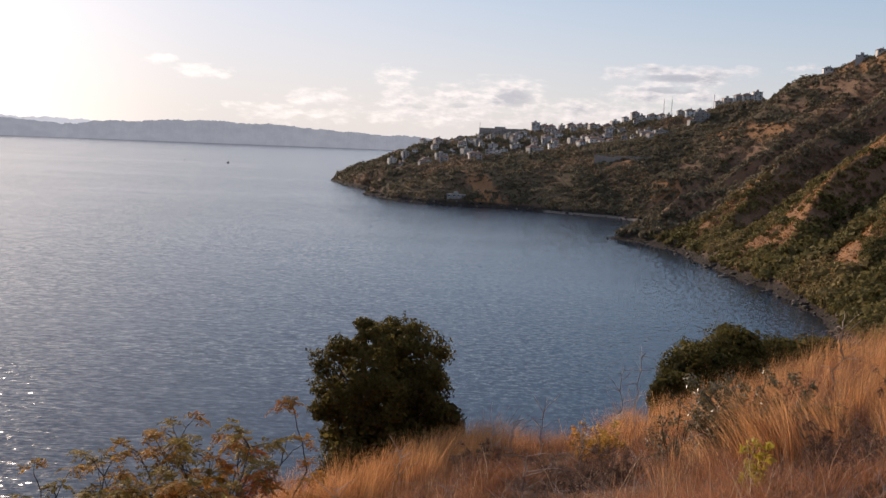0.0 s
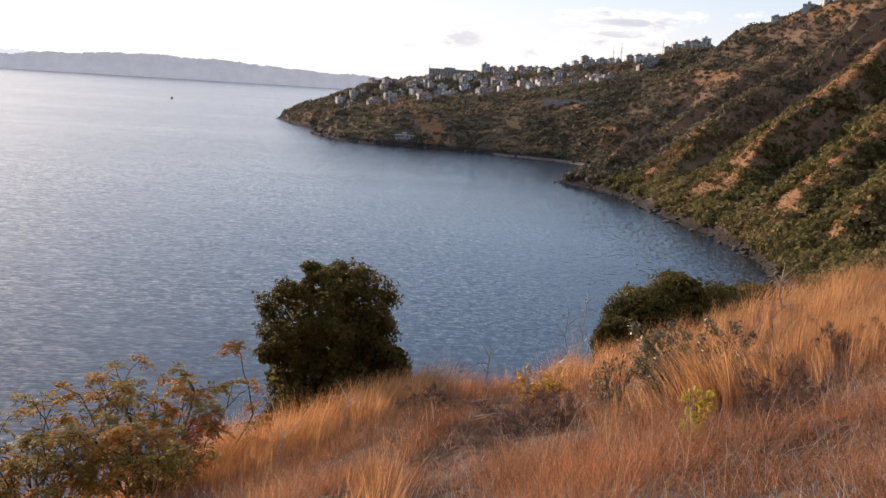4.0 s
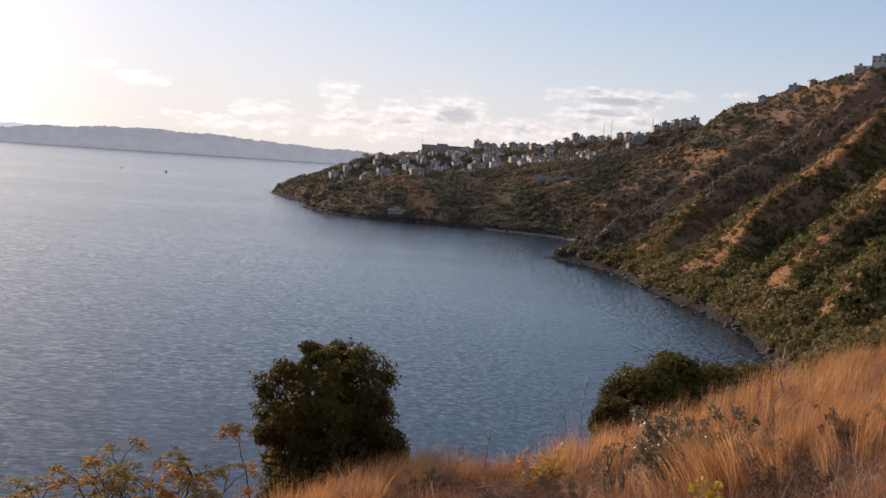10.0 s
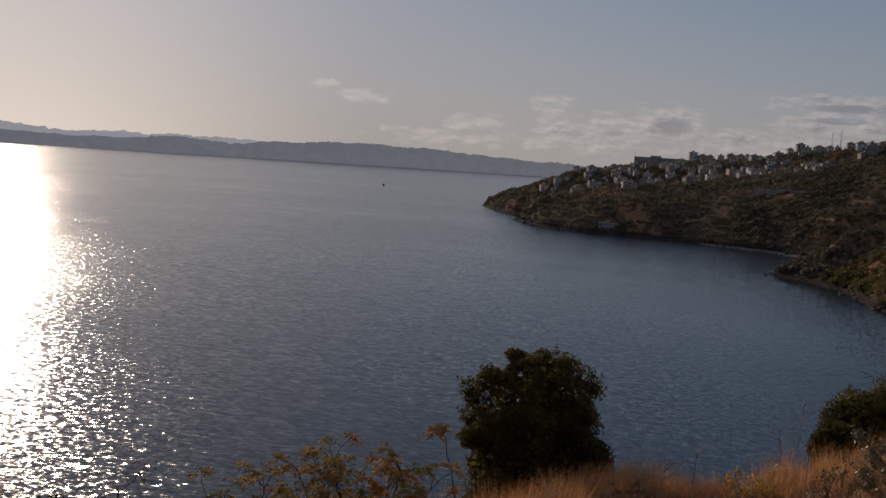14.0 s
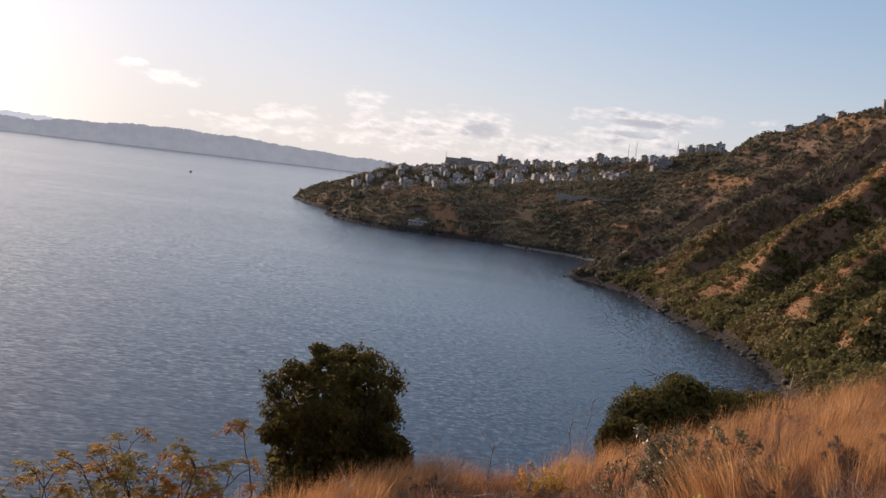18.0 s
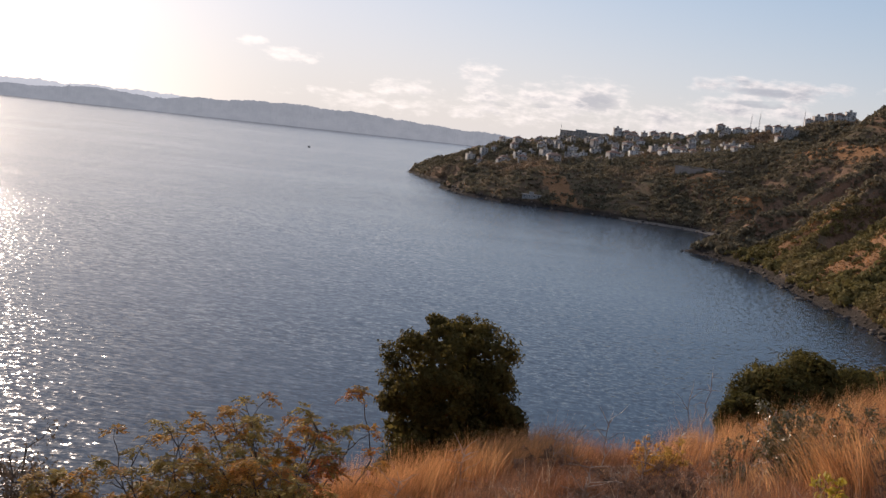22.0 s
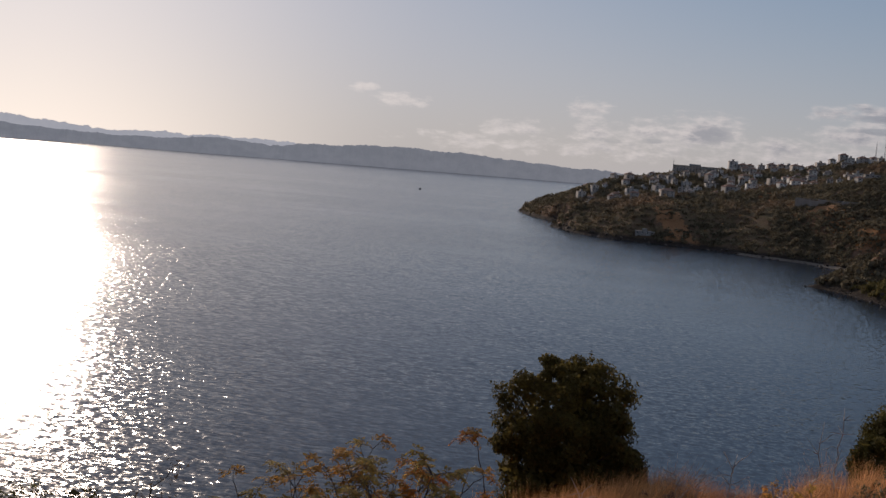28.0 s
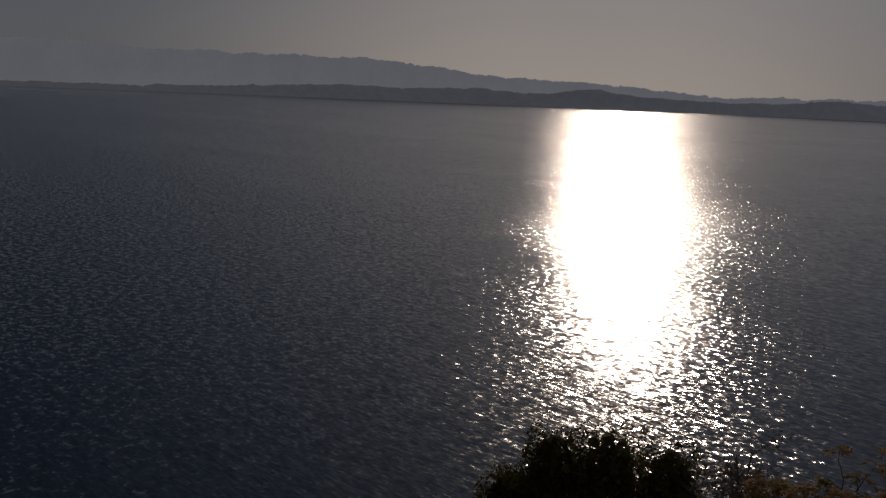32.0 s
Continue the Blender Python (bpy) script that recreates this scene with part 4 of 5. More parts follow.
dry_weed(-11.8, 16.8, 1.25, 41)
dry_weed(-12.9, 17.5, 1.6, 42)
for k, (az, r, h) in enumerate(((-7.2, 15.5, 0.9), (-5.4, 15.2, 0.8), (-4.2, 14.8, 0.7), (-6.4, 11.0, 0.5), (-9.8, 14.6, 0.6), (-16.5, 12.5, 0.9), (-24.0, 15.0, 1.0), (1.5, 13.4, 0.7), (5.5, 12.0, 0.6))):
    dry_weed(az, r, h, 43 + k)

# ---- dry grass ----


def blades(name, label, rng, x, y, cx, cy, height, width, mat, lean, fan, seg, loose=0.12):
    """Blades rooted at x, y that fan out from the middle of their tuft at cx, cy."""
    n = len(x)
    z = land(x, y) - 0.02
    out = np.stack([x - cx, y - cy], -1) * fan + rng.normal(0, loose, (n, 2)) + lean
    side = rng.uniform(0, 2 * np.pi, n)
    side = np.stack([np.cos(side), np.sin(side), np.zeros(n)], -1)
    wide = width * rng.uniform(0.7, 1.3, n)
    rows = []
    for s in np.linspace(0, 1, seg + 1):
        c = np.stack([x + out[:, 0] * height * s ** 1.7, y + out[:, 1] * height * s ** 1.7, z + height * (s - 0.12 * s * s)], -1)
        w = wide * (1.0 - 0.85 * s ** 1.5)
        rows += [c - side * w[:, None] * 0.5, c + side * w[:, None] * 0.5]
    v = np.stack(rows, 1).reshape(-1, 3)
    k = 2 * (seg + 1)
    base = (np.arange(n) * k)[:, None, None]
    quad = np.array([[2 * i, 2 * i + 1, 2 * i + 3, 2 * i + 2] for i in range(seg)])[None]
    ob = put(name, fast_mesh(name, v, (base + quad).reshape(-1, 4)), mat)
    tagged(ob, label, "grass", kind="stuff")


def roots(rng, count, pick, tries=5):
    """Places on the near slope, thicker towards the viewpoint; pick(x, y, v) says how likely each one is."""
    az = np.radians(rng.uniform(-38, 46, count * tries))
    r = 3.2 + 31 * rng.random(count * tries) ** 1.25
    x, y = -r * np.sin(az), r * np.cos(az)
    v = -0.557 * x + 0.83 * y
    keep = np.flatnonzero(rng.random(count * tries) < np.where(v < 15.2, pick(x, y, v), 0))[:count]
    return x[keep], y[keep]


def tussocks(name, label, rng, count, per, pick, height, width, radius, mat, lean, fan=1.3, seg=3, loose=0.12, tries=5):
    """Tall grass in tufts: every tuft has its own height and lean."""
    cx, cy = roots(rng, count, pick, tries)
    n = len(cx)
    tall = height * rng.uniform(0.6, 1.2, n) * (0.75 + 0.5 * wave(cx, cy, 1.6)) * (1 + 0.3 * smooth(11, 12.5, -0.557 * cx + 0.83 * cy))
    tilt = rng.normal(0, 0.10, (n, 2)) + lean
    k = np.repeat(np.arange(n), per)
    a, q = rng.uniform(0, 2 * np.pi, n * per), radius * np.sqrt(rng.random(n * per))
    x, y = cx[k] + np.cos(a) * q, cy[k] + np.sin(a) * q
    blades(name, label, rng, x, y, cx[k], cy[k], tall[k] * rng.uniform(0.6, 1.1, n * per), width, mat, tilt[k], fan, seg, loose)


def carpet(name, label, rng, count, pick, height, width, mat, wild, seg=2):
    x, y = roots(rng, count, pick)
    h = height * rng.uniform(0.4, 1.2, len(x)) * (0.5 + wave(x, y, 1.1))
    blades(name, label, rng, x, y, x + rng.normal(0, wild, len(x)), y + rng.normal(0, wild, len(x)), h, width, mat, np.array([0.05, 0.0]), 1.0, seg)


def azimuth(x, y):
    return np.degrees(np.arctan2(-x, y))


def bare(x, y):
    """Trodden and dead patches."""
    p = hollow(x, y) * 1.3 + 0.9 * smooth(0.66, 0.74, wave(x, y, 1.3, 1))
    return np.clip(1 - p, 0, 1)


def pick_tall(x, y, v):
    a, r = azimuth(x, y), np.hypot(x, y)
    front = np.exp(-((a - 2.5) / 8.0) ** 2 - ((v - 12.7) / 0.9) ** 2)
    right = smooth(-13, -17, a) * smooth(8.8, 12.5, r) * (0.15 + 0.85 * smooth(0.34, 0.58, wave(x, y, 1.7, 1)))
    ridge = smooth(10.5, 13.0, v) * 0.45
    patch = smooth(0.58, 0.72, wave(x, y, 1.9)) * 0.10
    clearing = 1 - 0.92 * np.exp(-((a + 19.5) / 3.6) ** 2 - ((r - 11.2) / 1.3) ** 2)
    return np.clip(front + right + ridge + patch, 0, 1) * clearing * bare(x, y) * (0.3 + 0.7 * smooth(0.3, 0.6, wave(x, y, 0.7, 1)))


def pick_fine(x, y, v):
    return (0.35 + 0.65 * smooth(0.25, 0.6, wave(x, y, 1.1))) * (0.06 + 0.94 * bare(x, y))


def pick_litter(x, y, v):
    return np.clip(1.15 - bare(x, y) + 0.25, 0, 1)


GR = np.random.default_rng(77)
tussocks("tall_grass", "tall golden dry grass in tussocks on the slope", GR, 2300, 46, pick_tall, 0.78, 0.006, 0.13, M_STRAW, np.array([0.12, -0.05]))


def pick_golden(x, y, v):
    """The thick stand of straight golden grass before the tree."""
    a = azimuth(x, y)
    return smooth(-6, -1, a) * smooth(12.5, 8.5, a) * np.exp(-((v - 12.3) / 0.85) ** 2)


def pick_feather(x, y, v):
    a = azimuth(x, y)
    return smooth(-15, -11, a) * smooth(0, -4, a) * np.exp(-((v - 13.2) / 0.9) ** 2) * (0.4 + 0.6 * smooth(0.3, 0.6, wave(x, y, 0.9, 1)))


def pick_streaks(x, y, v):
    """Long stems that lean over the shiny shrub."""
    a, r = azimuth(x, y), np.hypot(x, y)
    return smooth(-15.5, -18, a) * np.exp(-((a + 20.8) / 2.8) ** 2 - ((r - 10.9) / 0.5) ** 2) * (0.2 + 0.8 * smooth(0.4, 0.6, wave(x, y, 0.5)))


tussocks("golden_grass", "thick stand of straight golden grass before the tree", GR, 560, 52, pick_golden, 0.78, 0.0062, 0.14, M_STRAW, np.array([0.14, -0.03]), 0.7, tries=80)
tussocks("feathery_grass", "soft feathery russet grass along the edge of the slope", GR, 240, 54, pick_feather, 0.5, 0.005, 0.22, M_FINE, np.array([0.05, 0.0]), 1.6, 2, 0.26, 80)
tussocks("leaning_stems", "long pale grass stems leaning over a shrub", GR, 260, 34, pick_streaks, 0.82, 0.007, 0.10, M_STRAW, np.array([-0.42, 0.0]), 0.6, tries=80)
tussocks("russet_grass", "feathery russet grass in rounded mounds on the slope", GR, 2500, 60, pick_fine, 0.42, 0.004, 0.24, M_FINE, np.array([0.05, 0.0]), 1.9, 2, 0.34)
carpet("fine_grass", "fine russet dry grass covering the slope", GR, 90000, pick_fine, 0.24, 0.0048, M_FINE, 0.9)
carpet("bleached_stems", "thin bleached straw stems standing among the grass", GR, 3600, pick_fine, 0.6, 0.0036, M_SEED, 0.25, 3)
carpet("dead_stalks", "grey dead stalks and litter on bare patches", GR, 26000, pick_litter, 0.2, 0.007, M_LITTER, 1.2)

# ---- scrub on the far slopes ----


def scrub_clump(rng, n_leaf, leaf=0.58):
    """Corners and faces of one leafy clump of radius one."""
    d = rng.normal(0, 1, (n_leaf, 3))
    d[:, 2] = np.abs(d[:, 2]) * 0.9 - 0.15
    d /= np.linalg.norm(d, axis=1)[:, None]
    lump = 0.72 + 0.28 * np.cos(d[:, 0] * 5 + rng.uniform(0, 6)) * np.cos(d[:, 1] * 5 + rng.uniform(0, 6))
    p = d * lump[:, None] * rng.uniform(0.8, 1.05, (n_leaf, 1)) * (1, 1, 0.85)
    return leaf_quads(rng, p, d, leaf, leaf * 0.75)


def strew(name, label, category, shapes, mat, x, y, z, size):
    """One object of many clumps, each a turned copy of one of the shapes."""
    pieces = []
    for i in range(len(x)):
        v, f = shapes[i % len(shapes)]
        c, s = math.cos(i * 1.7), math.sin(i * 1.7)
        q = np.stack([v[:, 0] * c - v[:, 1] * s, v[:, 0] * s + v[:, 1] * c, v[:, 2]], -1) * size[i]
        pieces.append((q + (x[i], y[i], z[i] + 0.12 * size[i]), f))
    ob = put(name, fast_mesh(name, *joined(pieces)), mat)
    tagged(ob, label, category, kind="stuff")


def far_places(rng, east, west, close):
    az = np.radians(np.concatenate([rng.uniform(-33, -10, close), rng.uniform(-33, -8, east), rng.uniform(-14, 7.2, west)]))
    r = np.concatenate([np.sqrt(rng.uniform(240 ** 2, 580 ** 2, close)), np.sqrt(rng.uniform(240 ** 2, 1130 ** 2, east)), np.sqrt(rng.uniform(700 ** 2, 1230 ** 2, west))])
    x, y = -r * np.sin(az), r * np.cos(az)
    z, d = land(x, y), shore_distance(x, y)
    ok = (d > 3) & (z > 1.8)
    for hx, hy, hw in HOUSE_SPOTS:
        ok &= np.hypot(x - hx, y - hy) > hw * 0.42
    crest = straw_cover(x, y)
    patch = 0.5 * wave(x, y, 26) + 0.5 * wave(x, y, 9, 1)
    return x[ok], y[ok], z[ok], crest[ok], patch[ok]


def scatter_scrub():
    rng = np.random.default_rng(9)
    x, y, z, crest, patch = far_places(rng, 31000, 14500, 8000)
    dist = np.hypot(x, y)
    town = np.maximum(smooth(850, 900, y) * smooth(14, 24, z), smooth(20, -60, x) * smooth(850, 900, y))
    village = town * smooth(25, 40, z)
    hill = (smooth(0.2, 0.36, patch) * 0.6 + 0.45) * (1 - 0.84 * crest)
    hill = hill * (0.5 + 0.5 * smooth(280, 400, dist))
    ok = rng.random(len(x)) < np.where(y > 720, np.where(village > 0.5, 0.85, np.maximum(0.45 + smooth(0.2, 0.4, patch), town)), hill)
    x, y, z, town, village, dist = x[ok], y[ok], z[ok], town[ok], village[ok], dist[ok]
    size = rng.uniform(0.9, 3.1, len(x)) * (1 + 0.5 * smooth(520, 330, dist)) * (1 + 0.6 * (rng.random(len(x)) < 0.2)) * (1 + 0.25 * town + 0.1 * village) * (1 - 0.15 * smooth(520, 620, dist))
    shapes = [scrub_clump(rng, 19, 0.68) for _ in range(9)]
    leafy = [scrub_clump(rng, 55, 0.42) for _ in range(9)]
    dense = [scrub_clump(rng, 130, 0.28) for _ in range(9)]
    fine = [scrub_clump(rng, 260, 0.18) for _ in range(9)]
    for name, label, forms, leaf, some in (("far_scrub", "haze-paled maquis scrub and trees over headland and hill", shapes, M_SCRUB, dist > 560),
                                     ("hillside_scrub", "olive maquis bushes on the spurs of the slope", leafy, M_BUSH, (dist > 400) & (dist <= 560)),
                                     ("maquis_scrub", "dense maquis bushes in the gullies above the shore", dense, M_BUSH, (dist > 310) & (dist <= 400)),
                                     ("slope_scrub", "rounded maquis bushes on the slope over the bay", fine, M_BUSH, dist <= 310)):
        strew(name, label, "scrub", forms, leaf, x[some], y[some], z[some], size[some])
    small = [scrub_clump(rng, 7, 0.7) for _ in range(7)]
    x, y, z, crest, patch = far_places(rng, 20000, 4000, 25000)
    ok = rng.random(len(x)) < 0.06 + 0.8 * crest
    strew("dry_tufts", "dry grass tufts and low brush on the hillside", "grass", small, M_TUFT, x[ok], y[ok], z[ok] - 0.1, rng.uniform(0.4, 1.25, ok.sum()) * (1 + 0.5 * smooth(450, 650, y[ok])))


def retaining_wall(az, r, length, tall):
    x, y, z = on(az, r)
    ob = thing("retaining_wall", (x, y, z), "long grey concrete retaining wall under the houses", "wall", turn=az - 6)
    n = int(length / 6)
    for i in range(n):
        x0 = -length / 2 + i * 6
        part("panel", boxed((x0, -0.5, -5, x0 + 5.9, 0.5, tall - 0.4 * (i % 3))), M_BLOCK, ob)
    part("coping", boxed((-length / 2, -0.7, tall, length / 2, 0.7, tall + 0.35)), M_CONCRETE, ob)


def shore_rocks():
    rng = np.random.default_rng(14)
    pieces = []
    line = [p for p in SHORE[4:29]]
    for (ax, ay), (bx, by) in zip(line[:-1], line[1:]):
        length = math.hypot(bx - ax, by - ay)
        for _ in range(int(length * 1.6)):
            t = rng.random()
            x, y = ax + (bx - ax) * t + rng.normal(1.5, 3.0), ay + (by - ay) * t + rng.normal(0, 3.0)
            s = rng.uniform(0.25, 0.8) * (1 + 1.5 * (rng.random() < 0.14))
            bm = bmesh.new()
            bmesh.ops.create_icosphere(bm, subdivisions=1, radius=s)
            v = np.array([q.co for q in bm.verts])
            f = np.array([[q.index for q in p.verts] for p in bm.faces])
            bm.free()
            v = v * rng.uniform(0.6, 1.3, 3) * (1, 1, 0.6) + rng.normal(0, 0.12 * s, v.shape)
            pieces.append((v + (x, y, max(ground_at(x, y), -0.3) + 0.1 * s), f))
    ob = put("shore_rocks", fast_mesh("shore_rocks", *joined(pieces)), M_ROCK)
    tagged(ob, "dark boulders strewn along the waterline", "rocks", kind="stuff")


# ---- the town on the headland ----
HOUSE_SPOTS = []


def house(az, r, width, storeys, style, turn, label, group, wall=None, depth=None, lift=0.0):
    """A rendered house: walls, floor bands, windows with panes, balconies, hip or flat roof."""
    wall = wall or M_WALL
    x, y, z = on(az, r, lift)
    depth = depth or min(width, 12)
    z = min(z, on(az, r - 0.35 * depth, lift)[2] + 0.8)
    HOUSE_SPOTS.append((x, y, max(width, depth)))
    ob = thing("house", (x, y, z), label, "house", group, turn=az + turn)
    width, depth = round(width * 0.82, 2), round(depth * 0.82, 2)
    h = 2.6 * storeys
    w2, d2 = width / 2, depth / 2
    put("wall", block_mesh(width, depth, h), wall, ob)
    if style == "hip":
        bm = bmesh.new()
        e = 0.5
        k = min(w2, d2)
        a = [bm.verts.new(p) for p in ((-w2 - e, -d2 - e, h), (w2 + e, -d2 - e, h), (w2 + e, d2 + e, h), (-w2 - e, d2 + e, h))]
        b = [bm.verts.new(p) for p in ((-w2 - e, -d2 - e, h + 0.2), (w2 + e, -d2 - e, h + 0.2), (w2 + e, d2 + e, h + 0.2), (-w2 - e, d2 + e, h + 0.2))]
        rise = k * 0.55
        t0, t1 = bm.verts.new((-w2 + k * 0.9, 0, h + rise)), bm.verts.new((w2 - k * 0.9, 0, h + rise))
        bm.faces.new(a[::-1])
        for i in range(4):
            bm.faces.new((a[i], a[(i + 1) % 4], b[(i + 1) % 4], b[i]))
        bm.faces.new((b[0], b[1], t1, t0))
        bm.faces.new((b[1], b[2], t1))
        bm.faces.new((b[2], b[3], t0, t1))
        bm.faces.new((b[3], b[0], t0))
        part("roof", bm, M_ROOF, ob)
        part("chimney", boxed((w2 * 0.3, -0.4, h + rise * 0.4, w2 * 0.3 + 0.8, 0.4, h + rise + 0.9)), wall, ob)
    else:
        part("roof", boxed((-w2 - 0.3, -d2 - 0.3, h, w2 + 0.3, d2 + 0.3, h + 0.3), (-w2 * 0.3, -d2 * 0.4, h + 0.3, w2 * 0.2, d2 * 0.4, h + 2.4)), M_CONCRETE, ob)
    n = max(2, int(width / 3.6))
    for s in range(storeys):
        zs = s * 2.6 + 0.7
        for i in range(n):
            cx = -w2 + (i + 0.5) * width / n
            win = put("window", window_mesh(1.5, 1.5), M_WHITE, ob)
            win.location = (cx, -d2, zs)
            pane = put("pane", pane_mesh(1.3, 1.3), M_PANE, win)
            pane.location = (0, -0.02, 0.1)
        if s and storeys > 2:
            bal = put("balcony", balcony_mesh(round(width * 0.42, 1)), M_CONCRETE, ob)
            bal.location = (w2 * (0.45 if s % 2 else -0.45), -d2 - 0.004, s * 2.6)
    return ob


MESHES = {}


def shared(key, make):
    if key not in MESHES:
        me = bpy.data.meshes.new(key[0])
        bm = make()
        bm.to_mesh(me)
        bm.free()
        MESHES[key] = me
    return MESHES[key]


def block_mesh(w, d, h):
    return shared(("wall", w, d, h), lambda: boxed((-w / 2, -d / 2, -9.0, w / 2, d / 2, h)))


def window_mesh(w, h):
    return shared(("window", w, h), lambda: boxed((-w / 2, -0.06, 0, -w / 2 + 0.1, 0.0, h), (w / 2 - 0.1, -0.06, 0, w / 2, 0.0, h), (-w / 2 + 0.1, -0.06, h - 0.1, w / 2 - 0.1, 0.0, h), (-w / 2 - 0.1, -0.14, -0.08, w / 2 + 0.1, 0.0, 0.1)))


def pane_mesh(w, h):
    return shared(("pane", w, h), lambda: boxed((-w / 2, -0.01, 0, w / 2, 0.01, h)))


def balcony_mesh(w):
    return shared(("balcony", w), lambda: boxed((-w / 2, -1.3, -0.1, w / 2, 0, 0.1), (-w / 2, -1.3, 0.1, w / 2, -1.2, 1.0), (-w / 2, -1.2, 0.1, -w / 2 + 0.1, 0, 1.0), (w / 2 - 0.1, -1.2, 0.1, w / 2, 0, 1.0)))


# apartment houses along the skyline: azimuth, distance, width, storeys
ROW_AZ = [-5.5 - 0.53 * k for k in range(25)]
ROW = random.Random(4)
SKYLINE = [(az + ROW.uniform(-0.1, 0.1), float(np.interp(-az, (5, 12, 14, 15.2, 15.8, 18.5), (1150, 1138, 1108, 1100, 1000, 992))) + ROW.uniform(-6, 6), ROW.choice((8, 9, 11, 12)), ROW.choice((2, 2, 2, 3) if az > -15.4 else (2, 2, 3))) for az in ROW_AZ]
LOWER = [(-9.2, 985, 17, 2), (-7.9, 985, 14, 3), (-6.8, 975, 17, 2), (-5.5, 960, 15, 3), (-4.4, 1040, 13, 2), (-3.2, 1010, 12, 2), (-2.0, 945, 16, 3), (-1.45, 1020, 13, 3),
         (0.07, 1000, 15, 3), (0.95, 1005, 13, 2), (2.1, 985, 14, 2)]
for k, (az, r, w, s) in enumerate(SKYLINE):
    house(az, r, w, s, "hip" if k % 3 else "flat", (8, 15, 21, 12)[k % 4], "pale rendered apartment house on the skyline of the hill", "skyline apartment houses", lift=2.2)
for k, (az, r, w, s) in enumerate(LOWER):
    house(az, r, w, s, "flat" if k % 3 else "hip", (12, 18, 9, 24)[k % 4], "pale village house among trees on the headland", "village houses")
house(-3.5, 1165, 64, 4, "flat", -4, "long brown apartment block on the headland", "", M_BLOCK, 16)
TOWN = random.Random(21)
for k in range(125):
    az, r = TOWN.uniform(-12.5, 3.2), TOWN.uniform(950, 1140)
    x, y = -r * math.sin(radians(az)), r * math.cos(radians(az))
    if all(math.hypot(x - hx, y - hy) > (hw + 10) * 0.6 for hx, hy, hw in HOUSE_SPOTS):
        house(az, r, TOWN.choice((7, 9, 11)), TOWN.choice((1, 2, 2, 3)), TOWN.choice(("hip", "hip", "flat")), TOWN.uniform(-4, 30), "small pale village house half hidden by trees", "village houses")
house(-12.4, 905, 8, 2, "hip", 30, "small bright white house on the ridge", "ridge houses", M_WHITE)
house(-13.0, 910, 15, 2, "flat", 10, "grey flat-roofed house on the ridge", "ridge houses", M_CONCRETE)
house(-14.7, 960, 8, 2, "hip", 25, "small white gabled house below the skyline", "ridge houses", M_WHITE)
house(-15.3, 965, 17, 3, "flat", 0, "grey concrete house below the skyline", "ridge houses", M_CONCRETE)
house(-21.9, 890, 10, 1, "hip", 8, "small house on the crest among trees", "crest houses", lift=1.5)
house(-23.6, 862, 11, 1, "flat", -10, "small flat-roofed house on the crest", "crest houses", lift=1.5)
house(-24.5, 848, 8, 1, "hip", 15, "small house on the crest among trees", "crest houses", lift=1.5)
house(-26.9, 815, 12, 3, "flat", 5, "white house on top of the steep slope", "crest houses", lift=1.5)
house(-28.0, 800, 18, 2, "flat", -5, "long house on top of the steep slope", "crest houses", lift=1.5)
house(-0.95, 822, 20, 1, "flat", 0, "pale flat-roofed beach house close above the water", "beach houses", M_CONCRETE, 8)


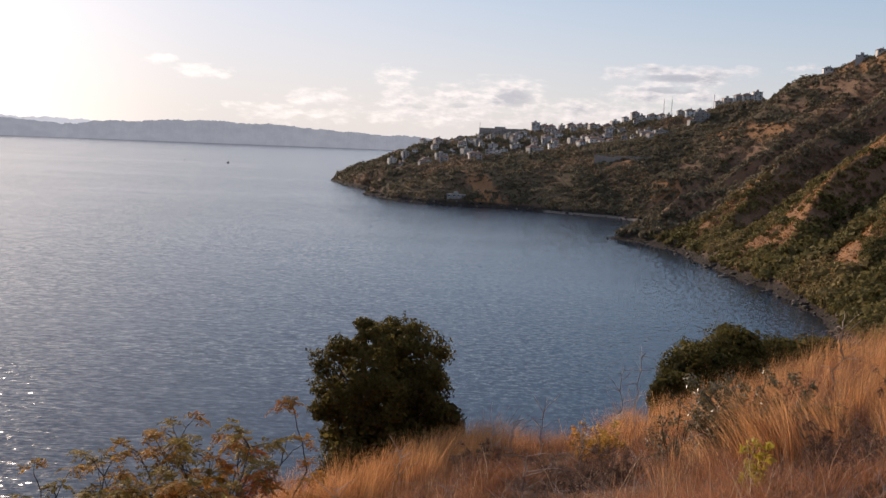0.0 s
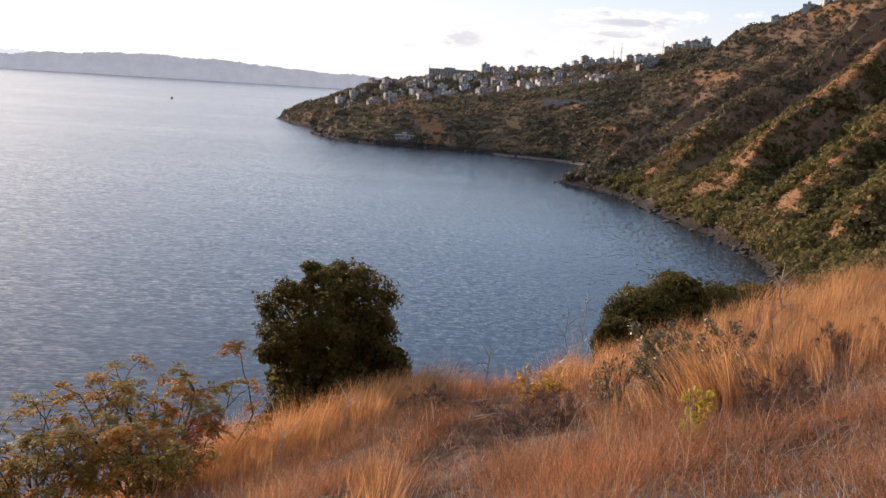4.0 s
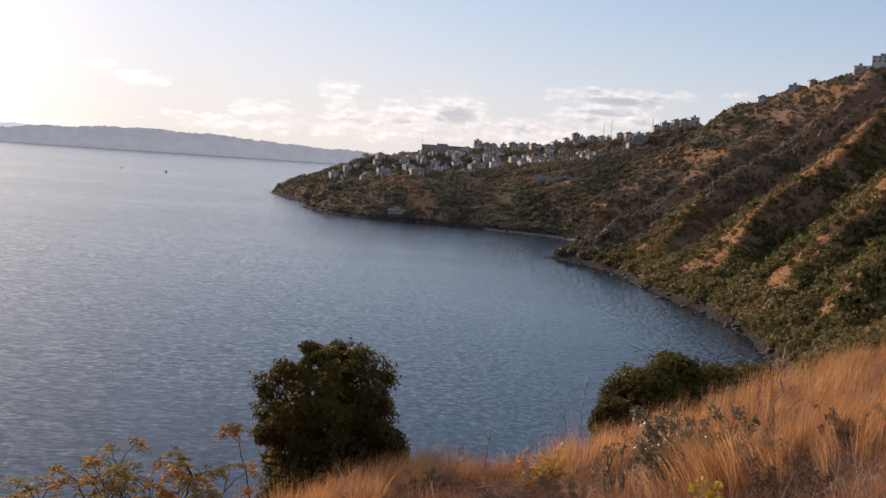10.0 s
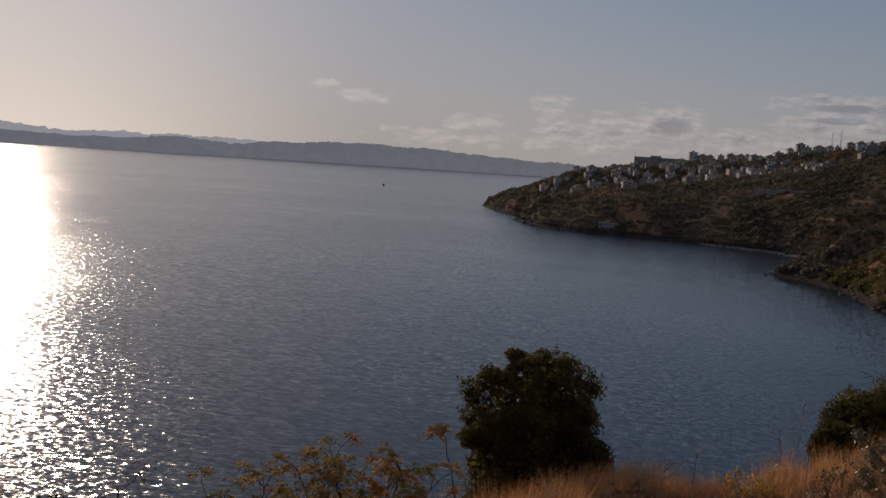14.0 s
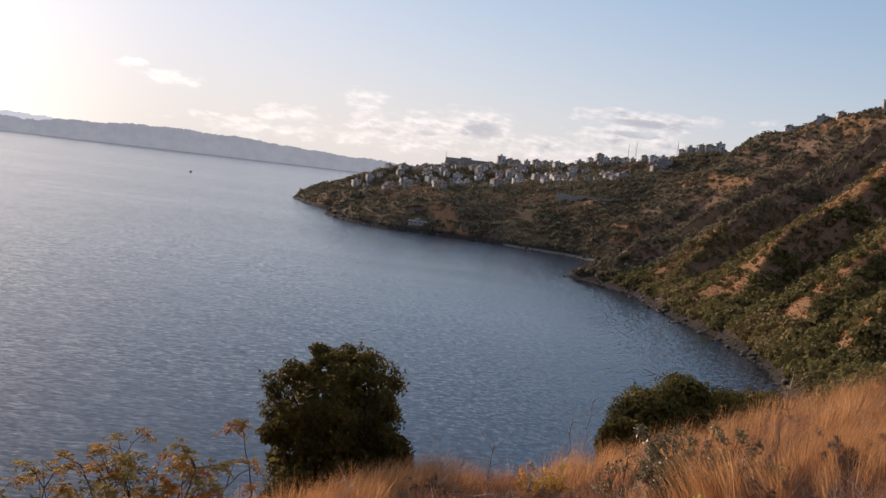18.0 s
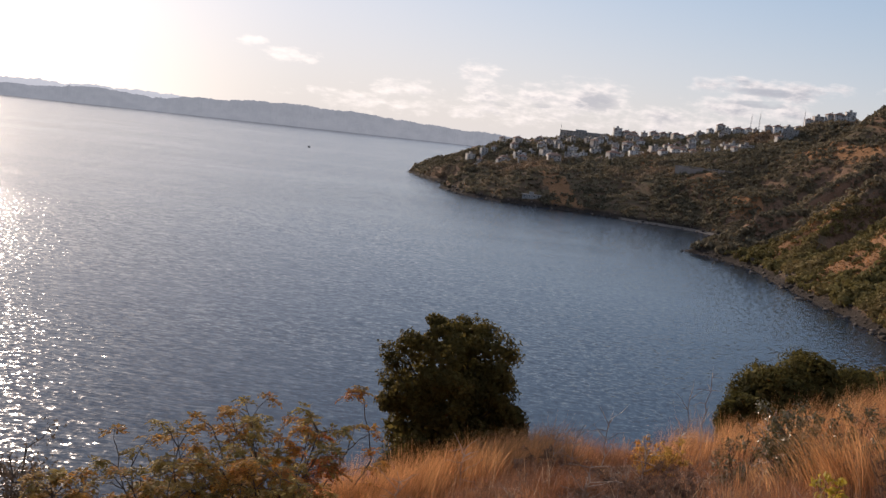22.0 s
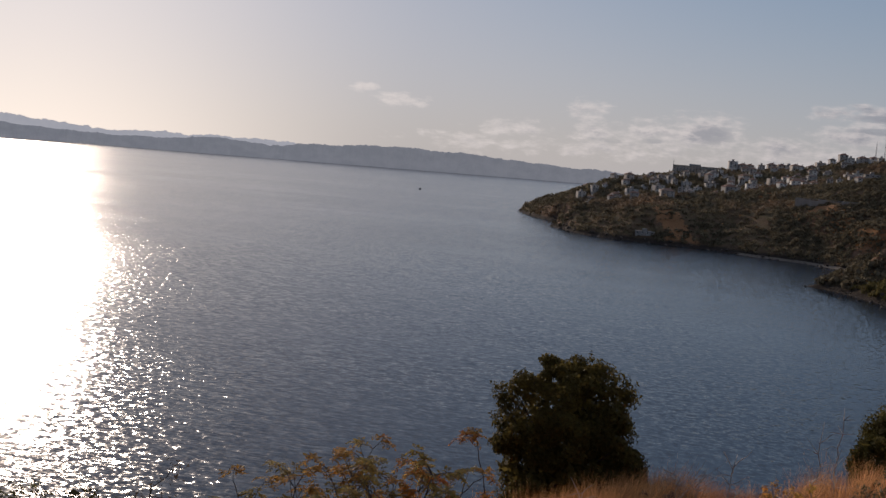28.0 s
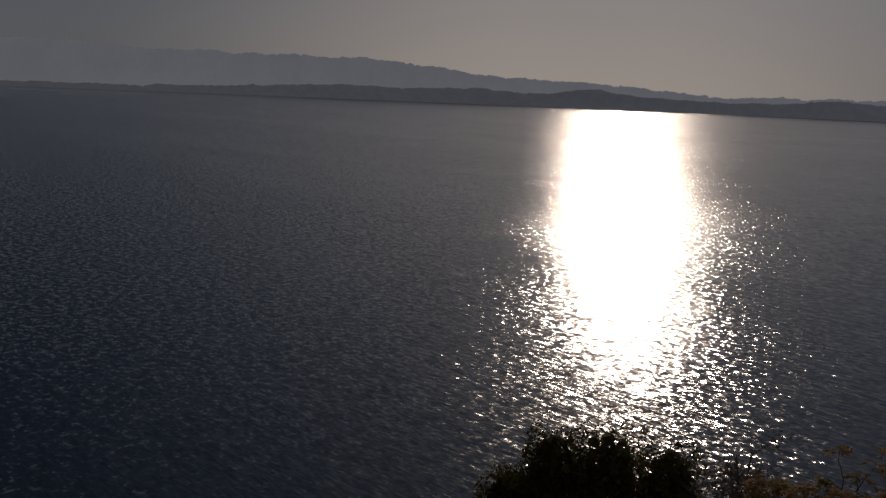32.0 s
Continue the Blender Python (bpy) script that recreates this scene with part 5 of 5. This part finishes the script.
def mast(az, r, height):
    x, y, z = on(az, r)
    ob = thing("radio_mast", (x, y, z), "thin steel lattice radio mast on the skyline", "mast", "skyline masts")
    for i in range(3):
        a = i * 2.0944
        line = [(math.cos(a) * 0.9, math.sin(a) * 0.9, 0), (math.cos(a) * 0.3, math.sin(a) * 0.3, height)]
        put("leg", fast_mesh("leg", *tube(line, [0.14, 0.1], 5)), M_STEEL, ob)
    for k in range(int(height / 2.5)):
        t = (k + 0.5) * 2.5 / height
        q = 0.9 - 0.6 * t
        put("brace", fast_mesh("brace", *tube([(-q, -q * 0.5, t * height), (q, -q * 0.5, t * height + 1.5)], [0.07, 0.07], 4)), M_STEEL, ob)
    put("antenna", fast_mesh("antenna", *tube([(0, 0, height - 1), (0, 0, height + 3)], [0.08, 0.05], 5)), M_STEEL, ob)


mast(-13.06, 1165, 24)
mast(-13.51, 1160, 27)
mast(-15.89, 1120, 26)
mast(-2.2, 1180, 18)


def boat(az, r, length, label):
    a = radians(az)
    ob = thing("fishing_boat", (-r * math.sin(a), r * math.cos(a), 0), label, "boat", turn=az + 70)
    bm = bmesh.new()
    rows = []
    for t in np.linspace(0, 1, 9):
        w = length * 0.16 * math.sin(math.pi * min(1, 0.18 + 0.8 * t)) ** 0.7 * (1 if t < 0.95 else 0.25)
        x = (t - 0.5) * length
        sheer = length * (0.13 + 0.09 * (2 * t - 1) ** 2)
        rows.append([bm.verts.new(p) for p in ((x, -w, sheer), (x, -w * 0.7, -0.3), (x, w * 0.7, -0.3), (x, w, sheer))])
    for p, q in zip(rows[:-1], rows[1:]):
        for i in range(4):
            bm.faces.new((p[i], p[(i + 1) % 4], q[(i + 1) % 4], q[i]))
    bm.faces.new(rows[0][::-1])
    bm.faces.new(rows[-1])
    part("hull", bm, M_HULL, ob)
    part("cabin", boxed((-0.3 * length, -0.09 * length, 0.12 * length, -0.02 * length, 0.09 * length, 0.30 * length), (-0.32 * length, -0.1 * length, 0.30 * length, 0.0, 0.1 * length, 0.32 * length)), M_HULL, ob, "dark wheelhouse")
    put("mast", fast_mesh("mast", *tube([(0.1 * length, 0, 0.1 * length), (0.1 * length, 0, 0.5 * length)], [0.09, 0.05], 5)), M_HULL, ob)


boat(12.8, 1720, 9.0, "small dark fishing boat on the bay")
boat(15.3, 1800, 6.0, "tiny fishing boat far out on the bay")
retaining_wall(-11.0, 842, 54, 4.0)
HOUSE_SPOTS.append((154, 815, 24))
shore_rocks()
scatter_scrub()
